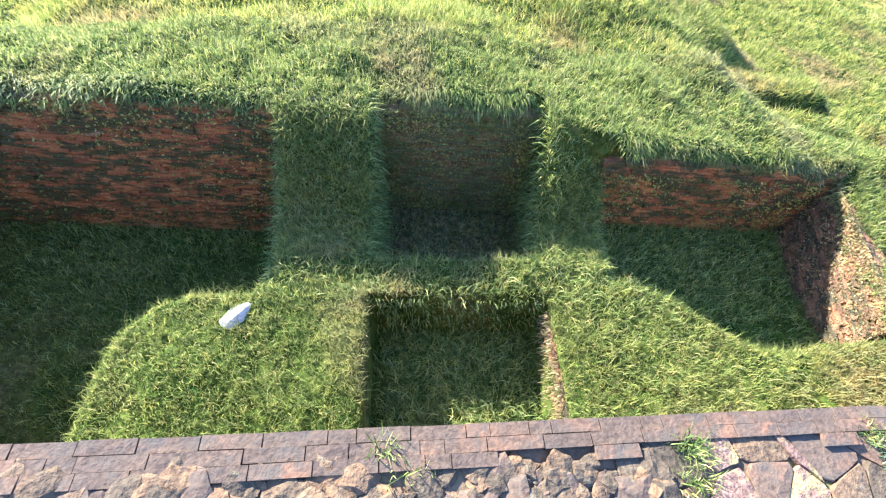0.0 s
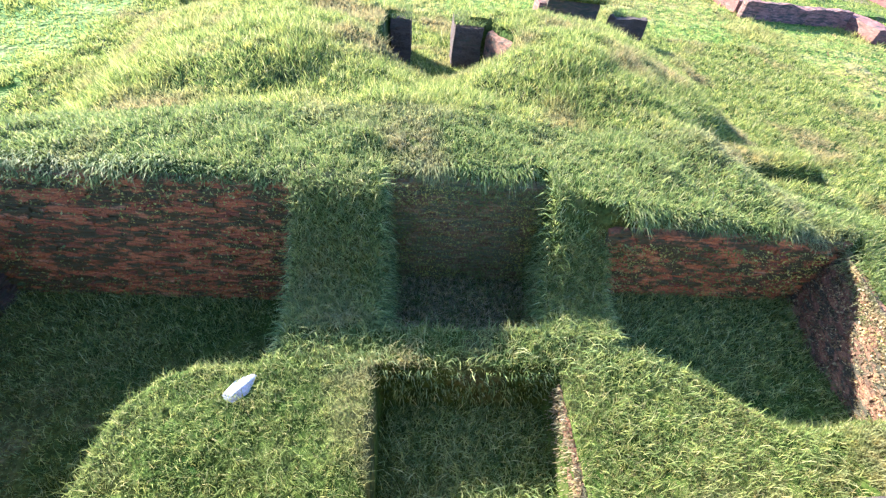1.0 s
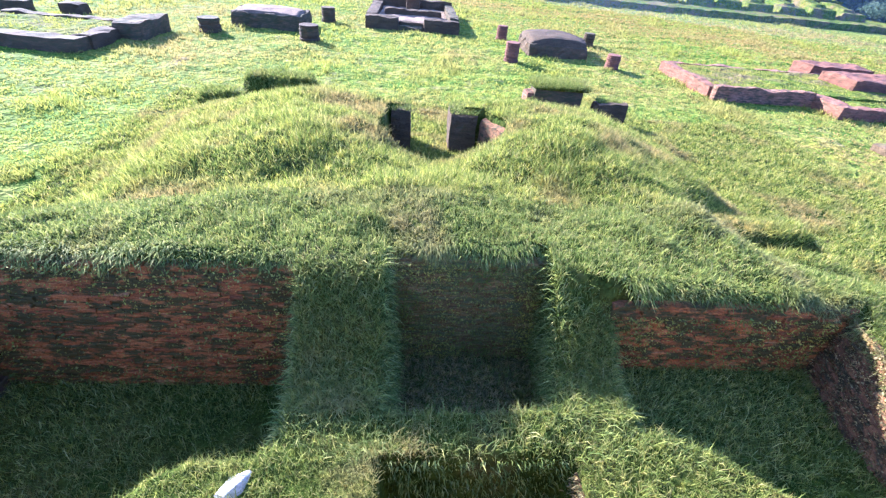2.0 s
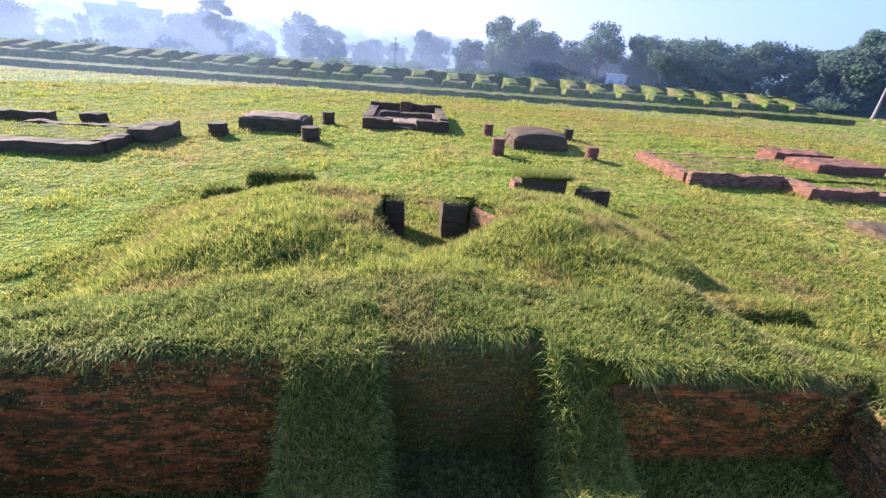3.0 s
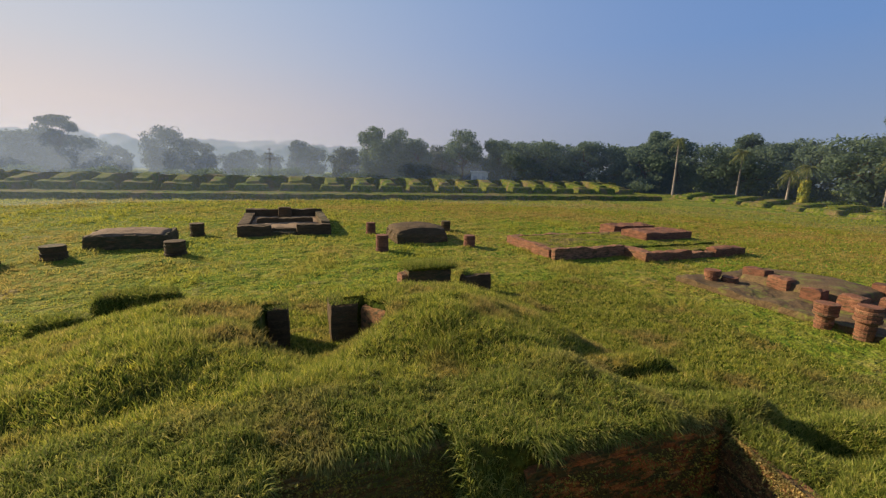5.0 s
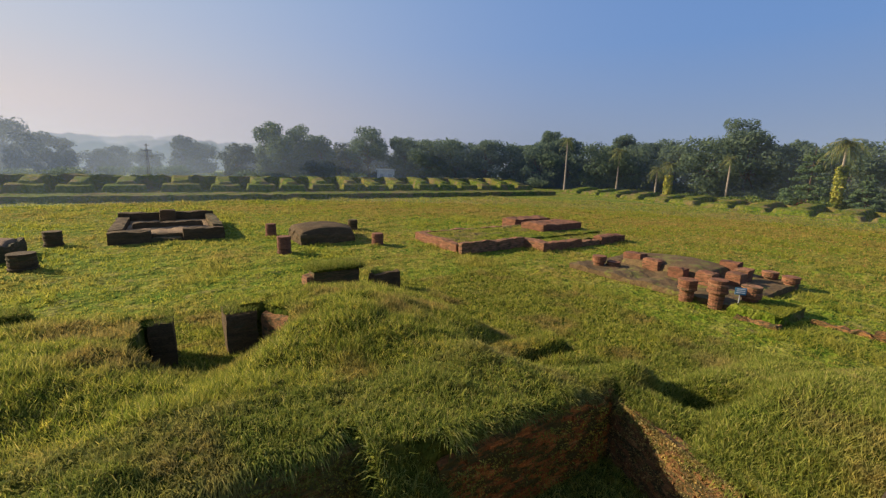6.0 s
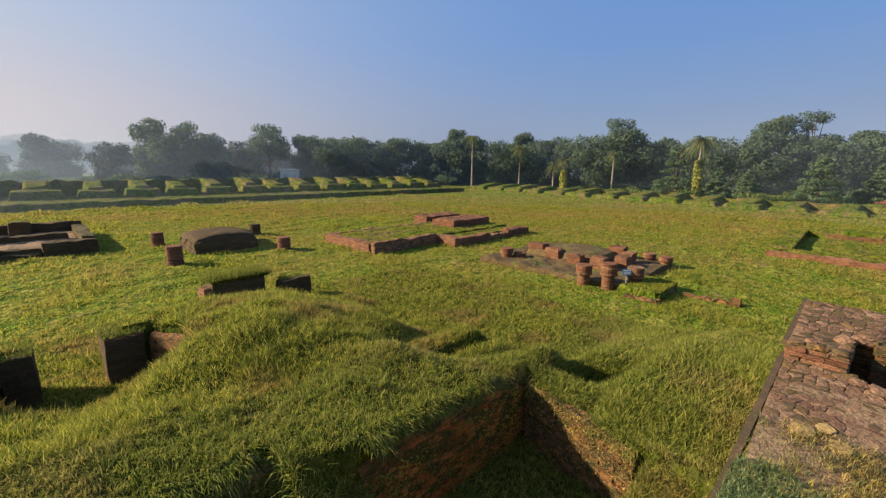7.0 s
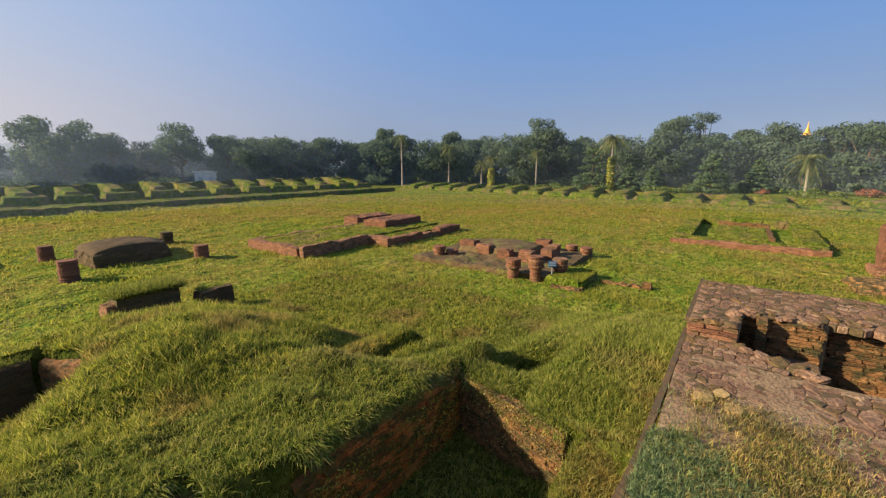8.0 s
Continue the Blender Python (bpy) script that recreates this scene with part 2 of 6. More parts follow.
MORTAR = rough_surface("earth_mortar", [(0.2, (0.15, 0.10, 0.062)), (0.5, (0.25, 0.165, 0.098)), (0.8, (0.36, 0.25, 0.145))], 2.2, 28, dark=0.4, moss=(0.22, 0.18, 0.07), moss_at=(0.58, 0.7), bump=1.0, distance=0.03)
EARTH = rough_surface("bare_earth", [(0.2, (0.085, 0.058, 0.03)), (0.8, (0.17, 0.115, 0.055))], 1.2, 16, dark=0.45, moss=(0.13, 0.14, 0.03), moss_at=(0.52, 0.64))
WHITE_STONE = rough_surface("white_stone", [(0.2, (0.46, 0.45, 0.40)), (0.8, (0.72, 0.70, 0.62))], 14, 60, dark=0.6, bump=1.0, distance=0.02)
BARK = rough_surface("bark", [(0.2, (0.07, 0.05, 0.035)), (0.8, (0.16, 0.12, 0.09))], 2, 12, dark=0.5)
PALE_BARK = rough_surface("pale_palm_bark", [(0.2, (0.25, 0.21, 0.17)), (0.8, (0.42, 0.37, 0.31))], 2, 12, dark=0.6)
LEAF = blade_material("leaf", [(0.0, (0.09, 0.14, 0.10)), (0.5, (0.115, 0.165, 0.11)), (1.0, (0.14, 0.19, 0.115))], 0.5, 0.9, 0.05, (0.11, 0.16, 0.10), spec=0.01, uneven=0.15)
# leaves of far trees: the haze before them is put into this grey-blue
HAZE_LEAF = blade_material("haze_toned_leaf", [(0.0, (0.085, 0.11, 0.10)), (0.5, (0.10, 0.125, 0.11)), (1.0, (0.115, 0.14, 0.115))], 0.4, 0.9, 0.05, (0.10, 0.12, 0.11), spec=0.01, uneven=0.15)
PALM_LEAF = blade_material("palm_leaf", [(0.0, (0.07, 0.105, 0.045)), (0.6, (0.15, 0.18, 0.07)), (1.0, (0.25, 0.24, 0.10))], 0.35, 0.6, 0.05, (0.19, 0.19, 0.08), spec=0.08, uneven=0.3)
CREEPER = blade_material("yellow_creeper_leaf", [(0.0, (0.17, 0.22, 0.03)), (1.0, (0.42, 0.39, 0.08))], 0.3, 0.6, 0.05, (0.33, 0.32, 0.06))
BUSH = blade_material("shrub_leaf", [(0.0, (0.05, 0.09, 0.025)), (0.6, (0.10, 0.15, 0.03)), (1.0, (0.17, 0.20, 0.05))], 0.25, 0.6, 0.3, (0.07, 0.11, 0.03))
FIR = blade_material("layered_tree_leaf", [(0.0, (0.07, 0.12, 0.07)), (0.6, (0.11, 0.17, 0.09)), (1.0, (0.15, 0.21, 0.10))], 0.4, 0.8, 0.05, (0.10, 0.15, 0.08), spec=0.03, uneven=0.2)
RED_BUSH = blade_material("red_shrub_leaf", [(0.0, (0.20, 0.085, 0.055)), (1.0, (0.34, 0.15, 0.10))], 0.25, 0.7, 0.3, (0.22, 0.12, 0.07), spec=0.05)
CONCRETE = rough_surface("pale_plaster", [(0.2, (0.66, 0.65, 0.63)), (0.8, (0.76, 0.75, 0.73))], 0.2, 2, dark=0.8, bump=0.1)
# window openings paled: the haze in front is put into their grey
WINDOW_HAZE, _n, _l, _b = material("haze_paled_window", 0.5)
_b.inputs["Base Color"].default_value = (0.42, 0.43, 0.45, 1)
GOLD, _n, _l, _b = material("gilded_metal", 0.6)
_b.inputs["Base Color"].default_value, _b.inputs["Metallic"].default_value = (0.68, 0.40, 0.08, 1), 0.6
RUST = rough_surface("rusty_steel", [(0.2, (0.10, 0.05, 0.04)), (0.8, (0.18, 0.09, 0.07))], 3, 20, dark=0.6, bump=0.2)
SIGN_BLUE, _n, _l, _b = material("blue_sign_paint", 0.4)
_b.inputs["Base Color"].default_value = (0.05, 0.20, 0.36, 1)
SIGN_WHITE, _n, _l, _b = material("white_sign_paint", 0.45)
_b.inputs["Base Color"].default_value = (0.75, 0.77, 0.78, 1)
STEEL, _n, _l, _b = material("grey_painted_steel", 0.5)
_b.inputs["Base Color"].default_value = (0.30, 0.32, 0.34, 1)


# ---- mesh tools ----
def mesh_of(name, verts, faces, mat, smooth=False):
    me = bpy.data.meshes.new(name)
    me.from_pydata([tuple(v) for v in verts], [], faces)
    me.materials.append(mat)
    if smooth:
        me.polygons.foreach_set("use_smooth", [True] * len(me.polygons))
    me.update()
    return me


def big_mesh(name, verts, tris, mat):
    """Fast mesh from arrays: verts (n, 3), tris (m, 3)."""
    me = bpy.data.meshes.new(name)
    me.vertices.add(len(verts))
    me.vertices.foreach_set("co", np.ascontiguousarray(verts, np.float32).ravel())
    me.loops.add(tris.size)
    me.loops.foreach_set("vertex_index", np.ascontiguousarray(tris, np.int32).ravel())
    me.polygons.add(len(tris))
    me.polygons.foreach_set("loop_start", np.arange(0, tris.size, 3, dtype=np.int32))
    me.materials.append(mat)
    me.update(calc_edges=True)
    return me


def part(name, bm, mat, parent=None, label=""):
    me = bpy.data.meshes.new(name)
    bm.to_mesh(me)
    bm.free()
    me.materials.append(mat)
    ob = new(name, me)
    ob.parent = parent
    return tagged(ob, label)


def part_mesh(name, me, parent, label="", at=None):
    ob = new(name, me)
    ob.parent = parent
    if at is not None:
        ob.matrix_basis = at
    return tagged(ob, label)


def thing(name, label, category, at=(0, 0, 0), turn=0, group="", kind=""):
    ob = new(name)
    ob.matrix_basis = pose(*at, 0, 0, turn)
    return tagged(ob, label, category, group, kind)


def fbm(x, y, scale, seed=0.0, octaves=3):
    """Smooth sum-of-waves noise for arrays, about -1 to 1."""
    rng = np.random.RandomState(int(seed * 10) + 7)
    out, amp, total = 0.0, 1.0, 0.0
    for o in range(octaves):
        for _ in range(4):
            a, ph = rng.uniform(0, 2 * np.pi), rng.uniform(0, 2 * np.pi)
            f = scale * 2.0 ** o * rng.uniform(0.7, 1.4)
            out = out + amp * np.sin((x * np.cos(a) + y * np.sin(a)) * f + ph)
        total += amp * 2.0
        amp *= 0.5
    return out / total


def worn_box(x0, x1, y0, y1, z0, z1, rag=0.03, step=0.25, seed=1, top_rag=None):
    """A box in small faces whose edges and faces are worn and uneven; open below."""
    bm = bmesh.new()
    nx, ny, nz = max(2, int((x1 - x0) / step) + 1), max(2, int((y1 - y0) / step) + 1), max(2, int((z1 - z0) / step) + 1)
    xs, ys, zs = np.linspace(x0, x1, nx), np.linspace(y0, y1, ny), np.linspace(z0, z1, nz)
    made = {}

    def vert(i, j, k):
        if (i, j, k) not in made:
            p = Vector((xs[i], ys[j], zs[k]))
            w = noise.noise_vector(p * 1.9 + Vector((seed * 3.1, 0, 0))) * rag + noise.noise_vector(p * 6.3 + Vector((0, seed * 1.7, 0))) * rag * 0.6
            edge = (i in (0, nx - 1)) + (j in (0, ny - 1)) + (k == nz - 1)
            if edge > 1:
                c = Vector(((x0 + x1) / 2 - p.x, (y0 + y1) / 2 - p.y, -1))
                p += c.normalized() * rag * 0.8 * (edge - 1) * (0.6 + noise.noise(p * 4 + Vector((seed, 0, 0))))
            if top_rag and k == nz - 1:
                p.z += top_rag * noise.noise(Vector((p.x * 1.1 + seed, p.y * 1.1, 0)))
            if k == 0:
                w.z = 0
            made[i, j, k] = bm.verts.new(p + w)
        return made[i, j, k]
    for i in range(nx - 1):
        for k in range(nz - 1):
            bm.faces.new([vert(i, 0, k), vert(i + 1, 0, k), vert(i + 1, 0, k + 1), vert(i, 0, k + 1)])
            bm.faces.new([vert(i + 1, ny - 1, k), vert(i, ny - 1, k), vert(i, ny - 1, k + 1), vert(i + 1, ny - 1, k + 1)])
    for j in range(ny - 1):
        for k in range(nz - 1):
            bm.faces.new([vert(0, j + 1, k), vert(0, j, k), vert(0, j, k + 1), vert(0, j + 1, k + 1)])
            bm.faces.new([vert(nx - 1, j, k), vert(nx - 1, j + 1, k), vert(nx - 1, j + 1, k + 1), vert(nx - 1, j, k + 1)])
    for i in range(nx - 1):
        for j in range(ny - 1):
            bm.faces.new([vert(i, j, nz - 1), vert(i + 1, j, nz - 1), vert(i + 1, j + 1, nz - 1), vert(i, j + 1, nz - 1)])
    return bm


def brick_mesh(lx, ly, lz, seed, mat, wear=0.12, taper=0.90):
    """One worn brick, centred on its base, 8 corners and a cut edge."""
    rng = random.Random(seed)
    vs = []
    for sz in (0, 1):
        for sx, sy in ((-1, -1), (1, -1), (1, 1), (-1, 1)):
            cut = taper if sz else 1.0
            vs.append((sx * lx / 2 * cut * (1 + rng.uniform(-wear, wear) * 0.4), sy * ly / 2 * cut * (1 + rng.uniform(-wear, wear) * 0.4), lz * (sz if sz == 0 else 1 + rng.uniform(-wear, wear))))
    mid = [(x / taper * 0.995, y / taper * 0.995, lz * 0.78) for x, y, _ in vs[4:]]
    v = vs[:4] + mid + vs[4:]
    f = [(0, 1, 5, 4), (1, 2, 6, 5), (2, 3, 7, 6), (3, 0, 4, 7), (4, 5, 9, 8), (5, 6, 10, 9), (6, 7, 11, 10), (7, 4, 8, 11), (8, 9, 10, 11)]
    return mesh_of("brick", v, f, mat)


# ---- the lie of the land ----
def step01(v, a, b):
    t = np.clip((v - a) / (b - a), 0, 1)
    return t * t * (3 - 2 * t)


def inside(x, y, x0, x1, y0, y1, soft=0.06, r=0.0):
    """1 inside a rounded rectangle, 0 outside, soft metres wide at its edge."""
    cx, cy, hx, hy = (x0 + x1) / 2, (y0 + y1) / 2, (x1 - x0) / 2 - r, (y1 - y0) / 2 - r
    qx, qy = np.abs(x - cx) - hx, np.abs(y - cy) - hy
    d = np.hypot(np.maximum(qx, 0), np.maximum(qy, 0)) + np.minimum(np.maximum(qx, qy), 0) - r
    return 1 - step01(d, -soft / 2, soft / 2)


EDGE_Y = 0.44        # face of the terrace
TERRACE_Z = 2.84
FLOOR_L, FLOOR_M, FLOOR_R = -0.5, -0.15, 0.44
WALL_TOP = 1.88


def land(x, y):
    """Height of the ground, for arrays."""
    x, y = np.asarray(x, float), np.asarray(y, float)
    z = 0.06 * fbm(x, y, 0.25, 1) + 0.05 * fbm(x, y, 1.1, 2) + 0.05 * fbm(x * 0.45 + y * 0.2, y * 1.15 - x * 0.25, 1.5, 17)
    # tussocks and mowing ripples of the open field
    z = z + step01(np.hypot(x, y), 15, 22) * (0.06 * fbm(x * 0.8, y, 2.3, 31) + 0.025 * fbm(x, y, 4.1, 32, 2))
    near = 1 - step01(np.hypot(x, y - 8), 15, 26)
    # the grassed mound behind the sunken cells
    wob = 0.35 * fbm(x, y, 0.8, 3)
    m = inside(x + wob, y + wob, -6.2, 7.6, -4, 13.6, 2.6, 2.5)
    top = 1.86 - 0.04 * step01(y, 4.5, 6.8) - 0.35 * step01(y, 7.4, 10.5) - 0.3 * step01(y, 10.8, 13) + 0.085 * fbm(x, y, 1.6, 4) + 0.04 * fbm(x, y, 4.5, 8)
    top = top + 0.32 * np.exp(-((x - 3.6) / 1.3) ** 2 - ((y - 8.9) / 1.5) ** 2) + 0.12 * np.exp(-((x + 2.2) / 1.3) ** 2 - ((y - 8.6) / 1.4) ** 2)
    lip = y - 0.25 * fbm(x, y, 0.9, 41)
    top = top + 0.02 * np.exp(-((lip - 4.9) / 0.5) ** 2) - 0.13 * np.exp(-((lip - 6.0) / 0.65) ** 2) + 0.05 * np.exp(-((lip - 7.3) / 0.6) ** 2) + 0.14 * np.exp(-((x - 2.75 - 0.35 * (9 - y)) / 0.45) ** 2) * step01(y, 5.8, 7.5) * (1 - step01(y, 9, 10.5))
    side = step01(x, 4.2, 7.4) * 0.75 * step01(y, 3.6, 6) + step01(-x, 2.5, 5.5) * 0.5 * step01(y, 4.2, 6)
    side = side + 0.55 * step01(x, 4.3, 6.3) * step01(y, 3.7, 5.2) * (1 - step01(y, 7, 9.5))
    z = np.maximum(z, z + m * (top - side * top * 0.6))
    # shallow step and slot beside the mound
    z = np.maximum(z, 0.82 * inside(x, y, 5.7, 8.4, 5.1, 7.4, 1.0, 0.3))
    z = z - 0.22 * inside(x, y + 0.05 * fbm(x, y, 3.0, 33), 6.15, 7.95, 5.98, 6.28, 0.12, 0.05) + 0.1 * inside(x, y, 6.0, 8.0, 6.3, 6.8, 0.3, 0.05)
    z = z - 0.34 * inside(x + 0.3 * (y - 8), y, -6.4, -4.7, 7.5, 8.6, 0.35, 0.3) - 0.24 * inside(x, y, 6.8, 8.4, 8.9, 10.8, 1.4, 0.5)
    z = z + 0.24 * np.exp(-((x - 6.3) / 0.75) ** 2 - ((y - 7.85) / 0.75) ** 2)
    # bank against the terrace, with a hollow
    bank = inside(x, y, 3.6, 13.5, -2, 3.9, 1.7, 0.6) * (1.84 - 0.06 * step01(y, 0.5, 1.9) - 0.36 * step01(y, 1.95 - 0.5 * step01(x, 10, 14), 2.7) - 0.9 * step01(x, 7.5, 13))
    bank = bank - 0.26 * (1 - step01(x, 5.5, 6.9)) * inside(x, y, 3.6, 13.5, -2, 3.9, 1.7, 0.6)
    z = np.where((x > 4.8) & (y < 5.5), np.maximum(z * (1 - 0.2 * step01(x, 4.8, 5.5) * (1 - step01(y, 2.8, 4.8))), bank), z)
    z = z + 0.22 * inside(x, y, 6.5, 7.6, 3.3, 4.0, 0.5, 0.3) - 0.42 * inside(x + 0.5 * (y - 2.85), y, 6.75, 7.8, 2.3, 3.4, 0.7, 0.25)
    z = z + 0.06 * np.exp(-((y - 1.8) / 0.3) ** 2) * step01(x, 6.6, 7.6) * (1 - step01(x, 11.5, 15))
    # grass-capped wall remains
    z = z + 0.66 * inside(x + 0.2 * fbm(x, y, 2.5, 21), y + 0.15 * fbm(x, y, 2.5, 22), -5.6, -3.2, 14.9, 15.8, 0.4, 0.3) + 0.5 * inside(x + 0.15 * fbm(x, y, 2.5, 23), y, -6.7, -5.4, 13.5, 14.4, 0.4, 0.3)
    # niche cut into the crest of the mound, with a way through between its jambs
    cut = np.maximum(np.where(y < 9.5, inside(x, y, -0.6, 2.05, 8.5, 10.95, 0.5, 0.7), inside(x, y, -0.55, 2.6, 8.5, 10.95, 0.15, 0.25) * (1 - step01(x - 1.92 - 0.38 * (10.74 - y), -0.06, 0.12))), np.maximum(inside(x, y, -0.12, 1.34, 9.6, 16.0, 0.12, 0.1), inside(x, y, -1.6, 1.9, 11.75, 17.0, 0.9, 0.3)))
    z = z * (1 - cut) + cut * np.minimum(z, 0.36 - 0.25 * step01(y, 10, 13))
    z = z - 0.6 * np.exp(-((x - 0.6) / 0.95) ** 2) * inside(x, y, -2, 3, 6.9, 9.6, 1.8, 0.3) * (1 - cut)
    # sunken cells
    cells = inside(x, y, -5.55, -1.3, -1, 4.02, 0.05) * 1.0
    z = z * (1 - cells) + cells * FLOOR_L
    mid = np.maximum.reduce([inside(x, y, -0.35, 1.80, -1, 4.32, 0.05), inside(x, y, -1.32, -0.3, -1, 4.0, 0.05), inside(x, y + 0.34 * (x - 2.6), 1.7, 2.62, -1, 3.6, 0.1)])
    z = z * (1 - mid) + mid * FLOOR_M
    rc = inside(np.where(x > 4, x + (3.6 - y) * 0.28, x), y, 2.6, 5.94, -1, 3.64, 0.05)
    z = z * (1 - rc) + rc * (FLOOR_R + 0.2 * step01(-y, -2.0, -1.2) + 0.15 * step01(x, 4.9, 5.4) * step01(-y, -2.6, -1.8))
    # piers, band and front blocks between them
    slope = 0.82 + (WALL_TOP - 0.82) * step01(y + 0.13, 2.8, 4.15) ** 1.6 + 0.05 * fbm(x, y, 2.2, 5)
    wx = x + 0.045 * fbm(x, y, 3.5, 14)
    wy = y + 0.04 * fbm(x, y, 3.5, 15)
    pier = np.maximum(inside(wx, y, -1.34, -0.2, 2.0, 4.6, 0.22), inside(wx, y, np.where(y > 2.6, 1.75, 1.70), 2.64, 2.0, 4.6, 0.13))
    band = inside(x, wy, -1.32, 2.62, 2.03, 2.68, 0.2)
    blk_l = inside(x, y, -2.78, -0.18, -1.0, 2.28, 0.45, 0.9)
    blk_r = inside(x, y, 1.74, 4.55, -1.0, 2.34, 0.40, 0.8)
    blk_l = np.where(x > -1.4, inside(x, y, -2.2, -0.18, -1, 2.3, 0.12), blk_l)
    blk_r = np.where(x < 3.0, inside(x, y, 1.74, 3.6, -1, 2.4, 0.12), blk_r)
    blk_r = blk_r * (1 - step01(0.567 * x + 0.825 * y + 0.05 * fbm(x, y, 2.6, 16), 3.56, 3.78))
    rim = inside(x, y, 4.2, 5.9, -1.0, 1.5, 0.3, 0.2)
    slope = slope + 0.64 * step01(x, 4.4, 5.3) * step01(-y, -2.0, -1.2)
    form = np.maximum.reduce([pier, band, blk_l, blk_r, rim])
    in_cells = (x > -5.52) & (x < 5.74) & (y < 4.3)
    z = np.where(in_cells, z * (1 - form) + form * np.maximum(slope, z), z)
    pit = inside(x, y, -0.16, 1.73, -1.0, 2.0, 0.06)
    z = np.where(in_cells, z * (1 - pit) + pit * 0.15, z)
    return z


def spaced(*spans):
    """Grid lines: (start, end, step) one after another, or a growing step to a far end."""
    out = []
    for a, b, s in spans:
        n = max(1, int(round(abs(b - a) / s)))
        out += list(np.linspace(a, b, n, endpoint=False))
    return np.array(sorted(set(np.round(out, 4))))


def build_ground():
    far = np.array([75, 85, 100, 120, 150, 200, 300, 450, 700, 1100, 1800, 3000])
    xs = np.concatenate([-far[::-1], spaced((-75, -40, 1.5), (-40, -7, 0.42), (-7, 10, 0.06), (10, 50, 0.35), (50, 75, 1.0)), far])
    ys = np.concatenate([-far[::-1], spaced((-75, -8, 3), (-8, 0, 0.5), (0, 7, 0.06), (7, 16, 0.1), (16, 60, 0.4), (60, 75, 1.5)), far])
    X, Y = np.meshgrid(xs, ys)
    Z = land(X, Y)
    # the eastern wall of the middle cell is hollowed out below its grass
    top = land(np.full_like(Y, 2.05), Y)
    X = X + 0.28 * step01(X, 1.35, 1.70) * (1 - step01(X, 1.95, 2.2)) * step01(Y, 2.4, 2.75) * (1 - step01(Y, 4.3, 4.4)) * np.clip(1 - (Z - FLOOR_M) / (top - FLOOR_M), 0, 1)
    nx, ny = len(xs), len(ys)
    v = np.stack([X.ravel(), Y.ravel(), Z.ravel()], 1)
    i = (np.arange(ny - 1)[:, None] * nx + np.arange(nx - 1)).ravel()
    tris = np.concatenate([np.stack([i, i + 1, i + nx + 1], 1), np.stack([i, i + nx + 1, i + nx], 1)])
    me = big_mesh("ground", v, tris, TURF)
    # near faces take the turf that is darkened for shade between blades
    me.materials.append(SHADED_THATCH)
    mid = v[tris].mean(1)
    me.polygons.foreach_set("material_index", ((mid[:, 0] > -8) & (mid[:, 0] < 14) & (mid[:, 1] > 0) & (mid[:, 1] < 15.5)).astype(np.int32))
    me.polygons.foreach_set("use_smooth", np.ones(len(me.polygons), bool))
    tagged(new("ground", me), "green turf field with dry patches and a grassed mound", "ground", kind="structure")


def blades(name, px, py, length, width, lean, mat, label, seed, double=True, ground=None):
    """Many grass blades on the land, two triangles each."""
    rng = np.random.RandomState(seed)
    n = len(px)
    pz = (land(px, py) if ground is None else ground(px, py)) - 0.01
    a, b = rng.uniform(0, 2 * np.pi, n), rng.uniform(0, 2 * np.pi, n)
    tilt = lean * rng.uniform(0.2, 1.0, n)
    dx, dy = np.cos(a), np.sin(a)
    wx, wy = np.cos(b) * width / 2, np.sin(b) * width / 2
    base = np.stack([px, py, pz], 1)
    side = np.stack([wx, wy, np.zeros(n)], 1)
    midp = base + np.stack([dx * tilt * length * 0.35, dy * tilt * length * 0.35, length * 0.6], 1)
    tip = base + np.stack([dx * tilt * length, dy * tilt * length, length * (1 - 0.35 * tilt)], 1)
    if double:
        v = np.stack([base - side, base + side, midp + side * 0.7, midp - side * 0.7, tip], 1).reshape(-1, 3)
        o = np.arange(n)[:, None] * 5
        tris = np.concatenate([o + [0, 1, 2], o + [0, 2, 3], o + [3, 2, 4]])
    else:
        v = np.stack([base - side, base + side, tip], 1).reshape(-1, 3)
        tris = np.arange(n)[:, None] * 3 + [0, 1, 2]
    tagged(new(name, big_mesh(name, v, tris, mat)), label, "grass", kind="stuff")


def on_plinth(x, y):
    """True where masonry stands on the field, so that no grass grows through it."""
    out = np.zeros(len(x), bool)
    for x0, x1, y0, y1 in BARE:
        out |= (x > x0) & (x < x1) & (y > y0) & (y < y1)
    return out


BARE = [(-10.2, -6.0, 26.5, 29.5), (6.4, 10.4, 25.3, 29.0), (-3.1, 3.1, 29.7, 38.0), (17.3, 24.0, 6.3, 14.0), (26.2, 28.9, 22.9, 27.0), (32.3, 42.7, -3.5, 2.2), (16.5, 19.4, 4.6, 6.4), (31.3, 33.4, -4.7, 3.3), (19.2, 27.0, 17.5, 18.2), (14.0, 19.0, 19.1, 19.7)]


